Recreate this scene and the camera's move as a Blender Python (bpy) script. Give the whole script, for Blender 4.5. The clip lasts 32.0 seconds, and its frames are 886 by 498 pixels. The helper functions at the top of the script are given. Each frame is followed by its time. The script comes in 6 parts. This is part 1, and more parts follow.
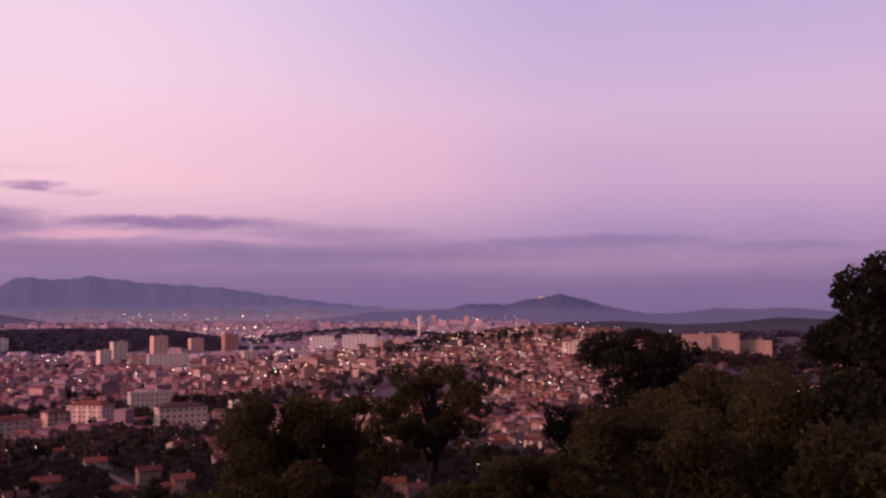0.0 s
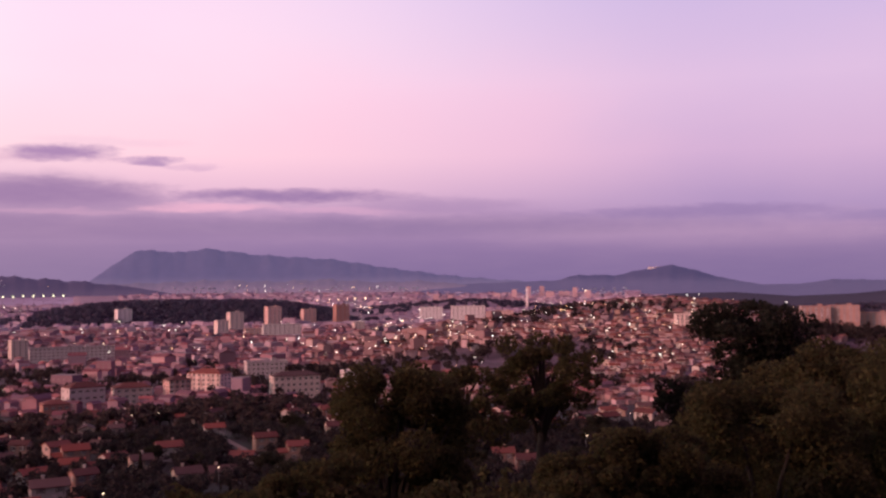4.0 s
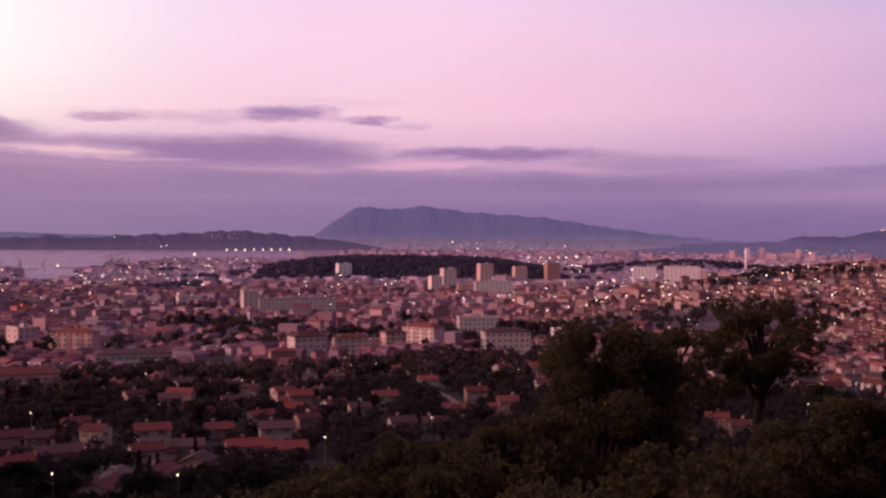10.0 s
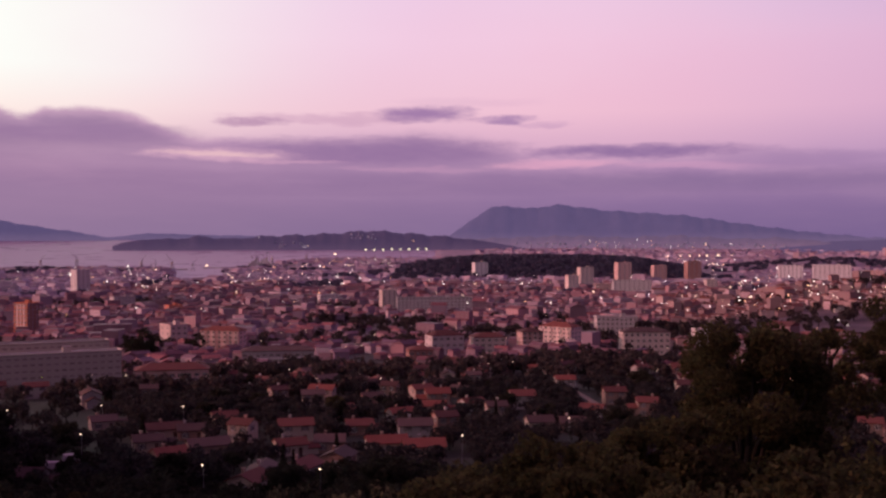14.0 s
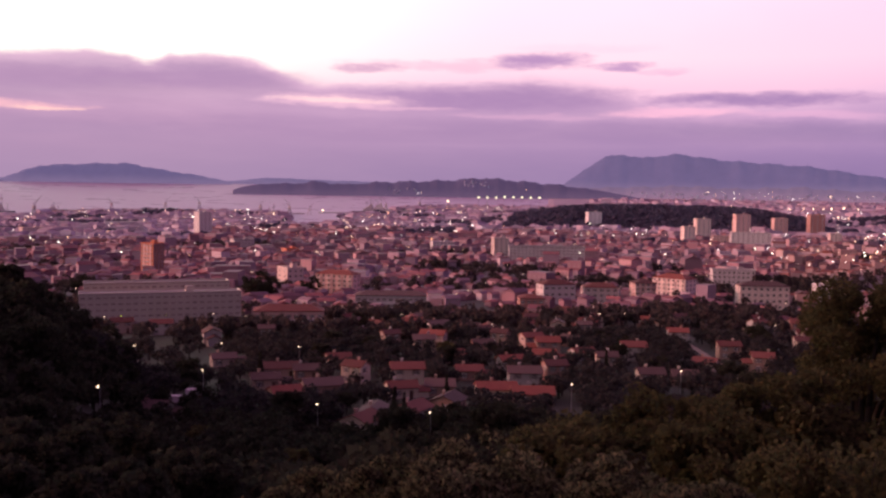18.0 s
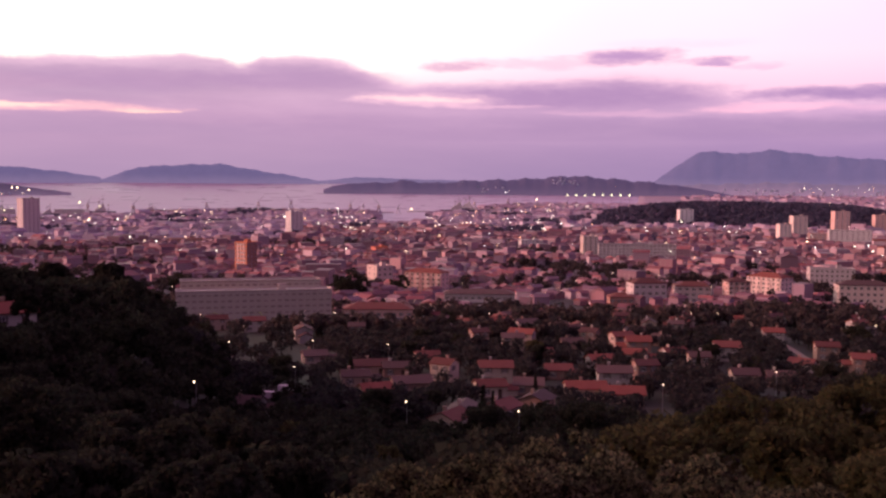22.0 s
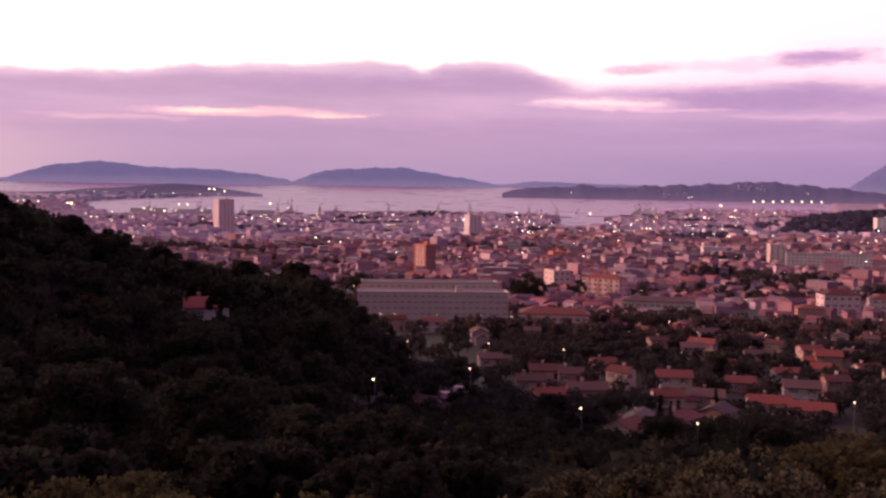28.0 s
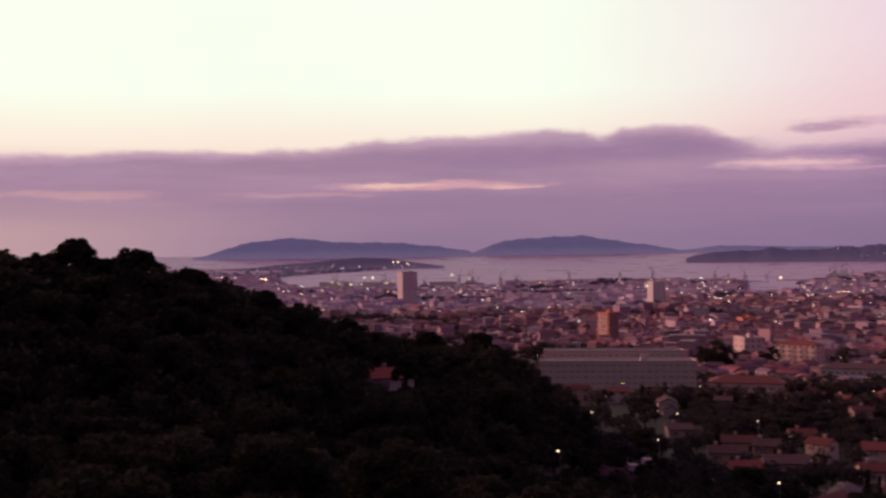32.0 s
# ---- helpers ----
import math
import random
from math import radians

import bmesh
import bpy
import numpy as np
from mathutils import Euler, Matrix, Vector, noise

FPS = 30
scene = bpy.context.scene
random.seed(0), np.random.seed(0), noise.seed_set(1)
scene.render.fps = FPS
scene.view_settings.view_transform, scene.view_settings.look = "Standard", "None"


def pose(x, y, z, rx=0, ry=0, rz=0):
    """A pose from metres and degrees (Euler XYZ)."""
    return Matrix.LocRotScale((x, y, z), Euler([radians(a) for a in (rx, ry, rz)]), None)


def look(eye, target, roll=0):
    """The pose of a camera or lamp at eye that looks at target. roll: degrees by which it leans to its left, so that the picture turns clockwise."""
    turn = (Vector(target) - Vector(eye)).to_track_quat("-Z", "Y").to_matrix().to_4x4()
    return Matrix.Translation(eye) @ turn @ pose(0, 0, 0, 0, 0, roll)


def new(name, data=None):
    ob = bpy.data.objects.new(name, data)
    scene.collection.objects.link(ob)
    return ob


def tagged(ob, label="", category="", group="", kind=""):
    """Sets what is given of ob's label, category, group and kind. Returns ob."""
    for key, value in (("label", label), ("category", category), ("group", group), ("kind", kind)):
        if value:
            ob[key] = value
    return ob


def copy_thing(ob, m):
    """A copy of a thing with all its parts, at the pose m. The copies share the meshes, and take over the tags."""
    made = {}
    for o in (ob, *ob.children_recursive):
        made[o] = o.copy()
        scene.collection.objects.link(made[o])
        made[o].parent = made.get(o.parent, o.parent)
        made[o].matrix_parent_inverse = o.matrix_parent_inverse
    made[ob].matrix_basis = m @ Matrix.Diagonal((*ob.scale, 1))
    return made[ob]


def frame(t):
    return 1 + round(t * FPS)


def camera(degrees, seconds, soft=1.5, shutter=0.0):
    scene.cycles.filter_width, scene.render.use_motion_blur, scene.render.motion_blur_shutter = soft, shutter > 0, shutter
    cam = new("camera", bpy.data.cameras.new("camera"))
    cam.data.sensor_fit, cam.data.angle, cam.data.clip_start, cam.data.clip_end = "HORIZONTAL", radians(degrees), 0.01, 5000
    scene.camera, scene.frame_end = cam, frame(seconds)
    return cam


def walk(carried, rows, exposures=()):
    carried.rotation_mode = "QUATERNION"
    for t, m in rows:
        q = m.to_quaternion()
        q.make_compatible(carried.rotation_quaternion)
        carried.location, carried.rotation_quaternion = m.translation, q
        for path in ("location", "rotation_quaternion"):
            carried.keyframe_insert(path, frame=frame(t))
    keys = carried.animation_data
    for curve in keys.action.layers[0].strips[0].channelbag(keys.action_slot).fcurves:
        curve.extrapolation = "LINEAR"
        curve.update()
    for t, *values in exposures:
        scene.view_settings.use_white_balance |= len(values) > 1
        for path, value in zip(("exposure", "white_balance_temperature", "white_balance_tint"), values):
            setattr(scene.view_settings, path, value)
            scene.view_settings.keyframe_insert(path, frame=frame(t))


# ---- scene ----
FOV = 47.26
cam = camera(FOV, 32.0, soft=2.5, shutter=0.5)
EYE = (0.0, 0.0, 88.0)
TURNS = """
0.0 -23.692 3.365 0.313
0.5 -22.901 2.978 0.005
1.0 -22.210 2.587 -0.137
1.5 -21.159 2.089 -0.135
2.0 -20.770 1.693 -0.184
2.5 -20.115 1.801 -0.076
4.5 -16.729 1.632 0.346
5.0 -15.775 1.381 0.251
5.5 -14.625 1.012 0.489
6.0 -14.190 0.603 0.633
6.5 -13.260 0.360 0.223
7.0 -11.959 0.254 -0.145
7.5 -11.241 0.250 -0.279
8.0 -9.855 -0.117 -0.078
8.5 -8.575 -0.453 0.100
9.0 -7.556 -0.633 -0.140
9.5 -6.672 -0.604 -0.372
10.0 -5.672 -0.597 -0.419
10.5 -4.882 -0.484 -0.362
11.0 -3.526 -0.022 -0.071
11.5 -2.195 -0.398 0.156
12.0 -1.750 -0.369 -0.142
12.5 -1.294 -0.459 -0.528
13.0 0.000 -0.681 -0.568
13.5 0.611 -0.838 -0.570
14.0 2.016 -0.675 -0.045
14.5 2.983 -0.348 0.234
15.0 5.245 -1.183 0.428
15.5 5.743 -2.088 0.129
17.5 7.195 -3.555 -0.786
18.0 8.405 -3.677 -0.878
18.5 8.917 -3.759 -0.937
19.0 9.765 -3.975 -0.899
19.5 10.067 -4.013 -0.660
20.0 10.323 -3.978 -0.564
20.5 10.891 -3.982 -0.675
21.0 11.814 -3.999 -0.557
21.5 12.700 -3.938 -0.492
22.0 13.386 -3.823 -0.469
22.5 13.910 -3.608 -0.434
23.0 15.458 -3.631 -0.486
23.5 16.331 -3.581 -0.359
24.0 17.311 -3.676 -0.690
24.5 17.894 -3.590 -0.772
26.5 19.600 -3.399 -0.846
27.0 20.773 -3.554 -0.779
27.5 21.663 -3.826 -0.968
28.0 23.442 -3.706 -0.885
28.5 24.591 -2.911 -0.660
29.0 25.367 -2.580 -0.207
29.5 25.263 -1.990 -0.103
30.0 25.477 -1.836 -0.036
30.5 26.670 -0.879 0.170
31.0 26.780 -0.643 0.107
31.5 29.816 -0.320 0.778
32.0 33.591 0.202 0.748
"""
rows = []
for line in TURNS.split("\n"):
    if line.strip():
        t, yaw, pitch, roll = (float(v) for v in line.split())
        rows.append((t, pose(*EYE, 90 + pitch, roll, yaw)))
LIGHT = ((0, -0.02, 6450, 4), (2.5, 0.11, 6400, 2), (6, 0.18, 6400, 2), (10, 0.02, 6300, 7), (13, -0.14, 6350, 13), (15, -0.1, 6400, 13), (17.5, 0.36, 6500, 6), (20, 0.5, 6600, 4),
         (23, 0.6, 6600, 3), (28, 0.64, 6650, 2), (29.5, 0.52, 6650, 2), (31, 0.12, 6600, 3), (32, -0.16, 6600, 3))
walk(cam, rows, LIGHT)


# ---- sky and light ----
def S(r, g, b, k=1.0):
    """Linear colour from 8-bit values, times k."""
    return tuple(k * ((v / 255 + 0.055) / 1.055) ** 2.4 if v > 10 else k * v / 3295 for v in (r, g, b)) + (1.0,)


class Nodes:
    """Short hand for node trees."""

    def __init__(self, tree):
        self.tree, self.nodes, self.links = tree, tree.nodes, tree.links

    def put(self, socket, value):
        if isinstance(value, bpy.types.NodeSocket):
            self.links.new(value, socket)
        elif value is not None:
            socket.default_value = value

    def math(self, op, a, b=None, c=None, clamp=False):
        n = self.nodes.new("ShaderNodeMath")
        n.operation, n.use_clamp = op, clamp
        for s, v in zip(n.inputs, (a, b, c)):
            self.put(s, v)
        return n.outputs[0]

    def smooth(self, v, lo, hi, to0=0.0, to1=1.0):
        n = self.nodes.new("ShaderNodeMapRange")
        n.interpolation_type = "SMOOTHSTEP"
        for i, x in enumerate((v, lo, hi, to0, to1)):
            self.put(n.inputs[i], x)
        return n.outputs[0]

    def ramp(self, v, stops, mode="LINEAR"):
        n = self.nodes.new("ShaderNodeValToRGB")
        n.color_ramp.interpolation = mode
        e = n.color_ramp.elements
        while len(e) < len(stops):
            e.new(0.5)
        for el, (p, c) in zip(e, sorted(stops, key=lambda s: s[0])):
            el.position, el.color = p, c
        self.put(n.inputs[0], v)
        return n.outputs[0]

    def mix(self, f, a, b, mode="MIX"):
        n = self.nodes.new("ShaderNodeMix")
        n.data_type, n.blend_type = "RGBA", mode
        self.put(n.inputs[0], f), self.put(n.inputs[6], a), self.put(n.inputs[7], b)
        return n.outputs[2]

    def xyz(self, x, y, z):
        n = self.nodes.new("ShaderNodeCombineXYZ")
        for s, v in zip(n.inputs, (x, y, z)):
            self.put(s, v)
        return n.outputs[0]

    def noise(self, vec, scale, detail=4.0, rough=0.55, w=None):
        n = self.nodes.new("ShaderNodeTexNoise")
        self.put(n.inputs["Vector"], vec)
        self.put(n.inputs["Scale"], scale), self.put(n.inputs["Detail"], detail), self.put(n.inputs["Roughness"], rough)
        return n.outputs[0]

    def curve(self, v, points):
        n = self.nodes.new("ShaderNodeFloatCurve")
        c = n.mapping.curves[0]
        while len(c.points) < len(points):
            c.points.new(0.5, 0.5)
        for p, (x, y) in zip(c.points, points):
            p.location = (x, y)
        n.mapping.update()
        self.put(n.inputs[1], v)
        return n.outputs[0]


world = bpy.data.worlds.new("dusk_sky")
scene.world = world
world.use_nodes = True
world.node_tree.nodes.clear()
W = Nodes(world.node_tree)
tc = W.nodes.new("ShaderNodeTexCoord")
sep = W.nodes.new("ShaderNodeSeparateXYZ")
W.links.new(tc.outputs["Generated"], sep.inputs[0])
az = W.math("MULTIPLY", W.math("ARCTAN2", sep.outputs[0], sep.outputs[1]), 57.29578)
el = W.math("MULTIPLY", W.math("ARCSINE", sep.outputs[2]), 57.29578)
e01 = W.math("DIVIDE", el, 90.0, clamp=True)
D = 1 / 90
right_sky = W.ramp(e01, [(0, S(140, 116, 162)), (4 * D, S(168, 138, 184)), (7 * D, S(202, 165, 204)), (11 * D, S(215, 181, 217)),
                         (17 * D, S(197, 174, 219)), (26 * D, S(172, 160, 215)), (40 * D, S(128, 74, 136)), (1, S(76, 40, 88))])
mid_sky = W.ramp(e01, [(0, S(160, 124, 168)), (4 * D, S(205, 160, 195)), (7 * D, S(250, 206, 220)), (11 * D, S(252, 214, 234)),
                       (17 * D, S(242, 210, 238)), (26 * D, S(205, 184, 230)), (40 * D, S(136, 76, 136)), (1, S(76, 40, 88))])
left_sky = W.ramp(e01, [(0, S(190, 140, 175)), (3.5 * D, S(220, 165, 185)), (6 * D, S(255, 234, 222, 1.12)), (9 * D, S(249, 255, 243, 1.16)),
                        (17 * D, S(249, 255, 243, 1.16)), (26 * D, S(242, 242, 236, 1.1)), (40 * D, S(160, 88, 138)), (1, S(76, 40, 88))])
base = W.mix(W.smooth(az, 34.0, 2.0), right_sky, mid_sky)
base = W.mix(W.smooth(W.math("ADD", az, W.math("MULTIPLY", el, -0.3)), -6.0, -34.0), base, left_sky)
# the side away from the glow is dark blue
away = W.math("ABSOLUTE", W.math("SUBTRACT", W.math("MODULO", W.math("ADD", az, 415.0), 360.0), 180.0))
back = W.smooth(away, 80.0, 10.0)
base = W.mix(back, base, S(98, 66, 112))
veil = W.noise(W.xyz(W.math("MULTIPLY", az, 0.05), W.math("MULTIPLY", el, 0.09), 21.0), 1.0, 5.0, 0.5)
base = W.mix(W.math("MULTIPLY", W.smooth(veil, 0.35, 0.7), 0.13), base, S(250, 196, 214))
# cloud bank: an uneven upper edge over the whole view, drawn out sideways by the wind
wob = W.noise(W.xyz(W.math("MULTIPLY", az, 0.13), W.math("MULTIPLY", el, 0.50), 3.0), 1.0, 6.0, 0.6)
wisp = W.noise(W.xyz(W.math("MULTIPLY", az, 0.20), W.math("MULTIPLY", el, 0.95), 11.0), 1.0, 5.0, 0.58)
streak = W.noise(W.xyz(W.math("MULTIPLY", az, 0.045), W.math("MULTIPLY", el, 0.60), 7.0), 1.0, 4.0, 0.5)
billow = W.noise(W.xyz(W.math("MULTIPLY", az, 0.42), W.math("MULTIPLY", el, 0.7), 15.0), 1.0, 5.0, 0.6)
fray = W.noise(W.xyz(W.math("MULTIPLY", az, 0.75), W.math("MULTIPLY", el, 2.4), 27.0), 1.0, 6.0, 0.62)
warp_e = W.math("ADD", el, W.math("MULTIPLY", W.math("SUBTRACT", wisp, 0.5), 0.9))
warp_a = W.math("ADD", az, W.math("MULTIPLY", W.math("SUBTRACT", wob, 0.5), 4.0))
u = W.math("DIVIDE", W.math("ADD", az, 60.0), 110.0, clamp=True)
TOPS = [(-60, 5.5), (-53.3, 5.5), (-51, 5.75), (-46.8, 5.8), (-44.4, 5.75), (-42.5, 6.0), (-40.6, 5.95), (-38.1, 6.35), (-33.5, 6.6), (-29.5, 6.7), (-27, 6.85), (-25.6, 6.75), (-24.6, 6.45), (-23.5, 6.78), (-21.2, 6.98), (-19.8, 6.88),
        (-18.3, 6.4), (-16.8, 5.8), (-15.2, 5.5), (-9.3, 5.58), (-4.9, 5.78), (-0.4, 5.6), (1.4, 5.15), (3, 4.7), (7, 4.4), (12, 4.45), (17, 4.5), (22, 4.3), (28, 4.0), (36, 3.8), (50, 3.6)]
edge = W.math("MULTIPLY", W.curve(u, [((p + 60) / 110, q / 10) for p, q in TOPS]), 10.0)
edge = W.math("ADD", edge, W.math("MULTIPLY", W.math("SUBTRACT", wob, 0.5), 0.3))
edge = W.math("ADD", edge, W.math("MULTIPLY", W.math("SUBTRACT", billow, 0.5), 0.75))
depth = W.math("SUBTRACT", edge, W.math("ADD", W.math("MULTIPLY", el, 0.5), W.math("MULTIPLY", warp_e, 0.5)))
soft_edge = W.smooth(az, -20.0, 14.0, 0.42, 1.5)
bank = W.smooth(W.math("DIVIDE", depth, soft_edge), -0.35, 0.9)
low = W.smooth(el, 4.4, 0.0)
cloud_r = W.mix(low, S(158, 124, 168), S(128, 104, 148))
cloud_l = W.mix(low, S(168, 132, 166), S(150, 123, 156))
cloud = W.mix(W.smooth(az, 18.0, -28.0), cloud_r, cloud_l)
cloud = W.mix(W.math("MULTIPLY", W.smooth(az, -34.0, -62.0), W.smooth(el, 4.5, 1.0)), cloud, S(206, 166, 174))
cloud = W.mix(W.math("MULTIPLY", W.smooth(wisp, 0.35, 0.75), W.smooth(el, 1.5, 4.5, 0.05, 0.3)), cloud, S(204, 162, 190))
cloud = W.mix(W.math("MULTIPLY", W.smooth(streak, 0.42, 0.72), W.smooth(el, 1.0, 3.2, 0.0, 0.4)), cloud, S(188, 150, 182))
cloud = W.mix(W.math("MULTIPLY", W.smooth(streak, 0.5, 0.28), W.smooth(el, 0.6, 3.0, 0.0, 0.3)), cloud, S(146, 120, 156))
# thin lit rim along the top of the bank
rim = W.math("MULTIPLY", W.smooth(W.math("DIVIDE", depth, soft_edge), 2.0, 0.4), W.smooth(billow, 0.3, 0.6, 0.35, 1.0))
cloud = W.mix(W.math("MULTIPLY", rim, W.smooth(az, 4.0, -16.0, 0.15, 0.55)), cloud, S(222, 176, 204))
pink = W.math("MULTIPLY", W.smooth(W.math("ABSOLUTE", W.math("SUBTRACT", az, 14.0)), 26.0, 2.0), W.smooth(W.math("ABSOLUTE", W.math("SUBTRACT", el, 8.8)), 5.5, 0.5))
pink = W.math("MULTIPLY", pink, W.smooth(veil, 0.3, 0.62, 0.35, 1.0))
base = W.mix(W.math("MULTIPLY", pink, 0.34), base, S(250, 184, 212))
sky = W.mix(W.math("MULTIPLY", bank, 0.94), base, cloud)


def puff(under, a, e, ra, re, strength, colour, ragged=0.8, heart=0.0):
    """One long cloud about (a, e) degrees, with ragged ends."""
    x = W.math("DIVIDE", W.math("SUBTRACT", warp_a, a), ra * 1.1)
    y = W.math("DIVIDE", W.math("SUBTRACT", warp_e, e), re * 1.2)
    r = W.math("ADD", W.math("MULTIPLY", x, x), W.math("MULTIPLY", y, y))
    r = W.math("ADD", r, W.math("MULTIPLY", W.math("SUBTRACT", fray, 0.5), ragged * 2))
    return W.mix(W.math("MULTIPLY", W.smooth(r, 1.3, heart - 0.15), strength), under, colour)


# shaded bellies of the bank
sky = puff(sky, -21.5, 5.65, 5.6, 0.62, 0.6, S(154, 119, 160), 0.4, 0.0)
sky = puff(sky, -30.0, 5.35, 6.5, 0.62, 0.55, S(156, 120, 160), 0.4, 0.0)
sky = puff(sky, -41.0, 5.0, 8.0, 0.5, 0.45, S(164, 126, 160), 0.4, 0.0)
sky = puff(sky, -6.2, 4.85, 8.6, 0.7, 0.8, S(154, 119, 162), 0.6)
sky = puff(sky, -2.0, 3.0, 26.0, 0.65, 0.35, S(144, 114, 153), 0.3, 0.0)
sky = puff(sky, 20.0, 3.1, 16.0, 0.6, 0.4, S(136, 110, 152), 0.3, 0.0)
# gaps that let the glow through
sky = puff(sky, -34.0, 3.8, 6.6, 0.22, 0.75, S(236, 176, 186))
sky = puff(sky, -36.5, 3.86, 2.6, 0.10, 0.7, S(255, 212, 198))
sky = puff(sky, -29.6, 3.68, 2.0, 0.09, 0.6, S(252, 200, 190))
sky = puff(sky, -41.5, 3.35, 4.0, 0.16, 0.45, S(220, 166, 180))
sky = puff(sky, -54.0, 3.3, 5.0, 0.22, 0.5, S(226, 172, 176))
sky = puff(sky, -14.6, 4.55, 4.2, 0.36, 0.8, S(226, 178, 200))
sky = puff(sky, -14.9, 4.62, 3.0, 0.16, 0.65, S(250, 206, 206))
sky = puff(sky, -11.0, 4.2, 3.4, 0.13, 0.5, S(224, 172, 198))
sky = puff(sky, -3.5, 3.85, 5.0, 0.15, 0.45, S(206, 156, 188))
sky = puff(sky, 4.6, 4.12, 3.8, 0.24, 0.75, S(238, 176, 202))
sky = puff(sky, 11.5, 3.95, 4.2, 0.2, 0.45, S(222, 166, 198))
# loose clouds above the bank
sky = puff(sky, -7.0, 6.62, 7.0, 0.30, 0.6, S(214, 168, 194), 0.8, 0.0)
sky = puff(sky, -3.0, 6.88, 2.7, 0.46, 1.0, S(172, 133, 176), 0.75)
sky = puff(sky, 1.6, 6.62, 1.4, 0.24, 0.95, S(178, 138, 180), 0.85)
sky = puff(sky, 3.4, 6.3, 1.5, 0.12, 0.5, S(200, 156, 192))
sky = puff(sky, -12.7, 6.33, 2.0, 0.26, 0.85, S(192, 148, 180), 0.9)
sky = puff(sky, -0.6, 7.6, 4.0, 0.3, 0.18, S(206, 164, 196), 0.6, 0.0)
sky = puff(sky, 9.0, 4.78, 6.6, 0.40, 1.0, S(156, 121, 166), 0.6)
sky = puff(sky, 17.5, 4.3, 5.0, 0.42, 0.5, S(160, 127, 170), 0.4, 0.0)
sky = puff(sky, 32.0, 3.72, 7.0, 0.36, 0.8, S(150, 121, 167), 0.6)
sky = puff(sky, 42.0, 3.3, 5.0, 0.3, 0.5, S(146, 120, 168))
ground_glow = W.smooth(el, 0.0, -3.0)
sky = W.mix(ground_glow, sky, S(60, 48, 66))
bg = W.nodes.new("ShaderNodeBackground")
out = W.nodes.new("ShaderNodeOutputWorld")
W.links.new(sky, bg.inputs[0])
bg.inputs[1].default_value = 1.0
W.links.new(bg.outputs[0], out.inputs[0])

sun_data = bpy.data.lights.new("afterglow", "SUN")
sun_data.energy, sun_data.angle, sun_data.color = 3.1, radians(18), (1.0, 0.42, 0.38)
sun = new("afterglow", sun_data)
sun.matrix_world = look((-320, -48, 156), (0, 0, 88))


# ---- materials ----
def material(name, colour, rough=0.85, glow=None, metal=0.0, vary=0.25, scale=1.0, bump=0.15, per="object", palette=(), fine=8.0, spec=0.3):
    """A weathered surface: two scales of stain, grain relief, and a shift of tone from piece to piece."""
    m = bpy.data.materials.new(name)
    m.use_nodes = True
    N = Nodes(m.node_tree)
    b = N.nodes["Principled BSDF"]
    g = N.nodes.new("ShaderNodeNewGeometry")
    if per == "island":
        rnd = g.outputs["Random Per Island"]
    else:
        rnd = N.nodes.new("ShaderNodeObjectInfo").outputs["Random"]
    pos = g.outputs["Position"]
    big = N.noise(pos, 0.35 * scale, 3.0)
    small = N.noise(pos, fine * scale, 5.0, 0.65)
    if palette:
        col = N.ramp(rnd, [(i / len(palette), c) for i, c in enumerate(palette)], "CONSTANT")
    else:
        col = colour
    tone = N.math("ADD", N.math("MULTIPLY", big, 0.6), N.math("MULTIPLY", small, 0.4))
    k = N.math("ADD", 1.0 - vary, N.math("MULTIPLY", tone, 2 * vary))
    k = N.math("MULTIPLY", k, N.math("ADD", 0.85, N.math("MULTIPLY", rnd, 0.3)))
    col = N.mix(1.0, col, N.xyz(k, k, k), "MULTIPLY")
    N.put(b.inputs["Base Color"], col)
    N.put(b.inputs["Roughness"], N.math("ADD", rough - 0.08, N.math("MULTIPLY", small, 0.16), clamp=True))
    b.inputs["Metallic"].default_value = metal
    b.inputs["Specular IOR Level"].default_value = spec
    if glow:
        N.put(b.inputs["Emission Color"], N.mix(N.smooth(big, 0.3, 0.7), glow[0], glow[1]))
        b.inputs["Emission Strength"].default_value = 1.0
    if bump:
        bn = N.nodes.new("ShaderNodeBump")
        bn.inputs["Strength"].default_value = bump
        bn.inputs["Distance"].default_value = 0.05
        N.put(bn.inputs["Height"], small)
        N.links.new(bn.outputs[0], b.inputs["Normal"])
    return m


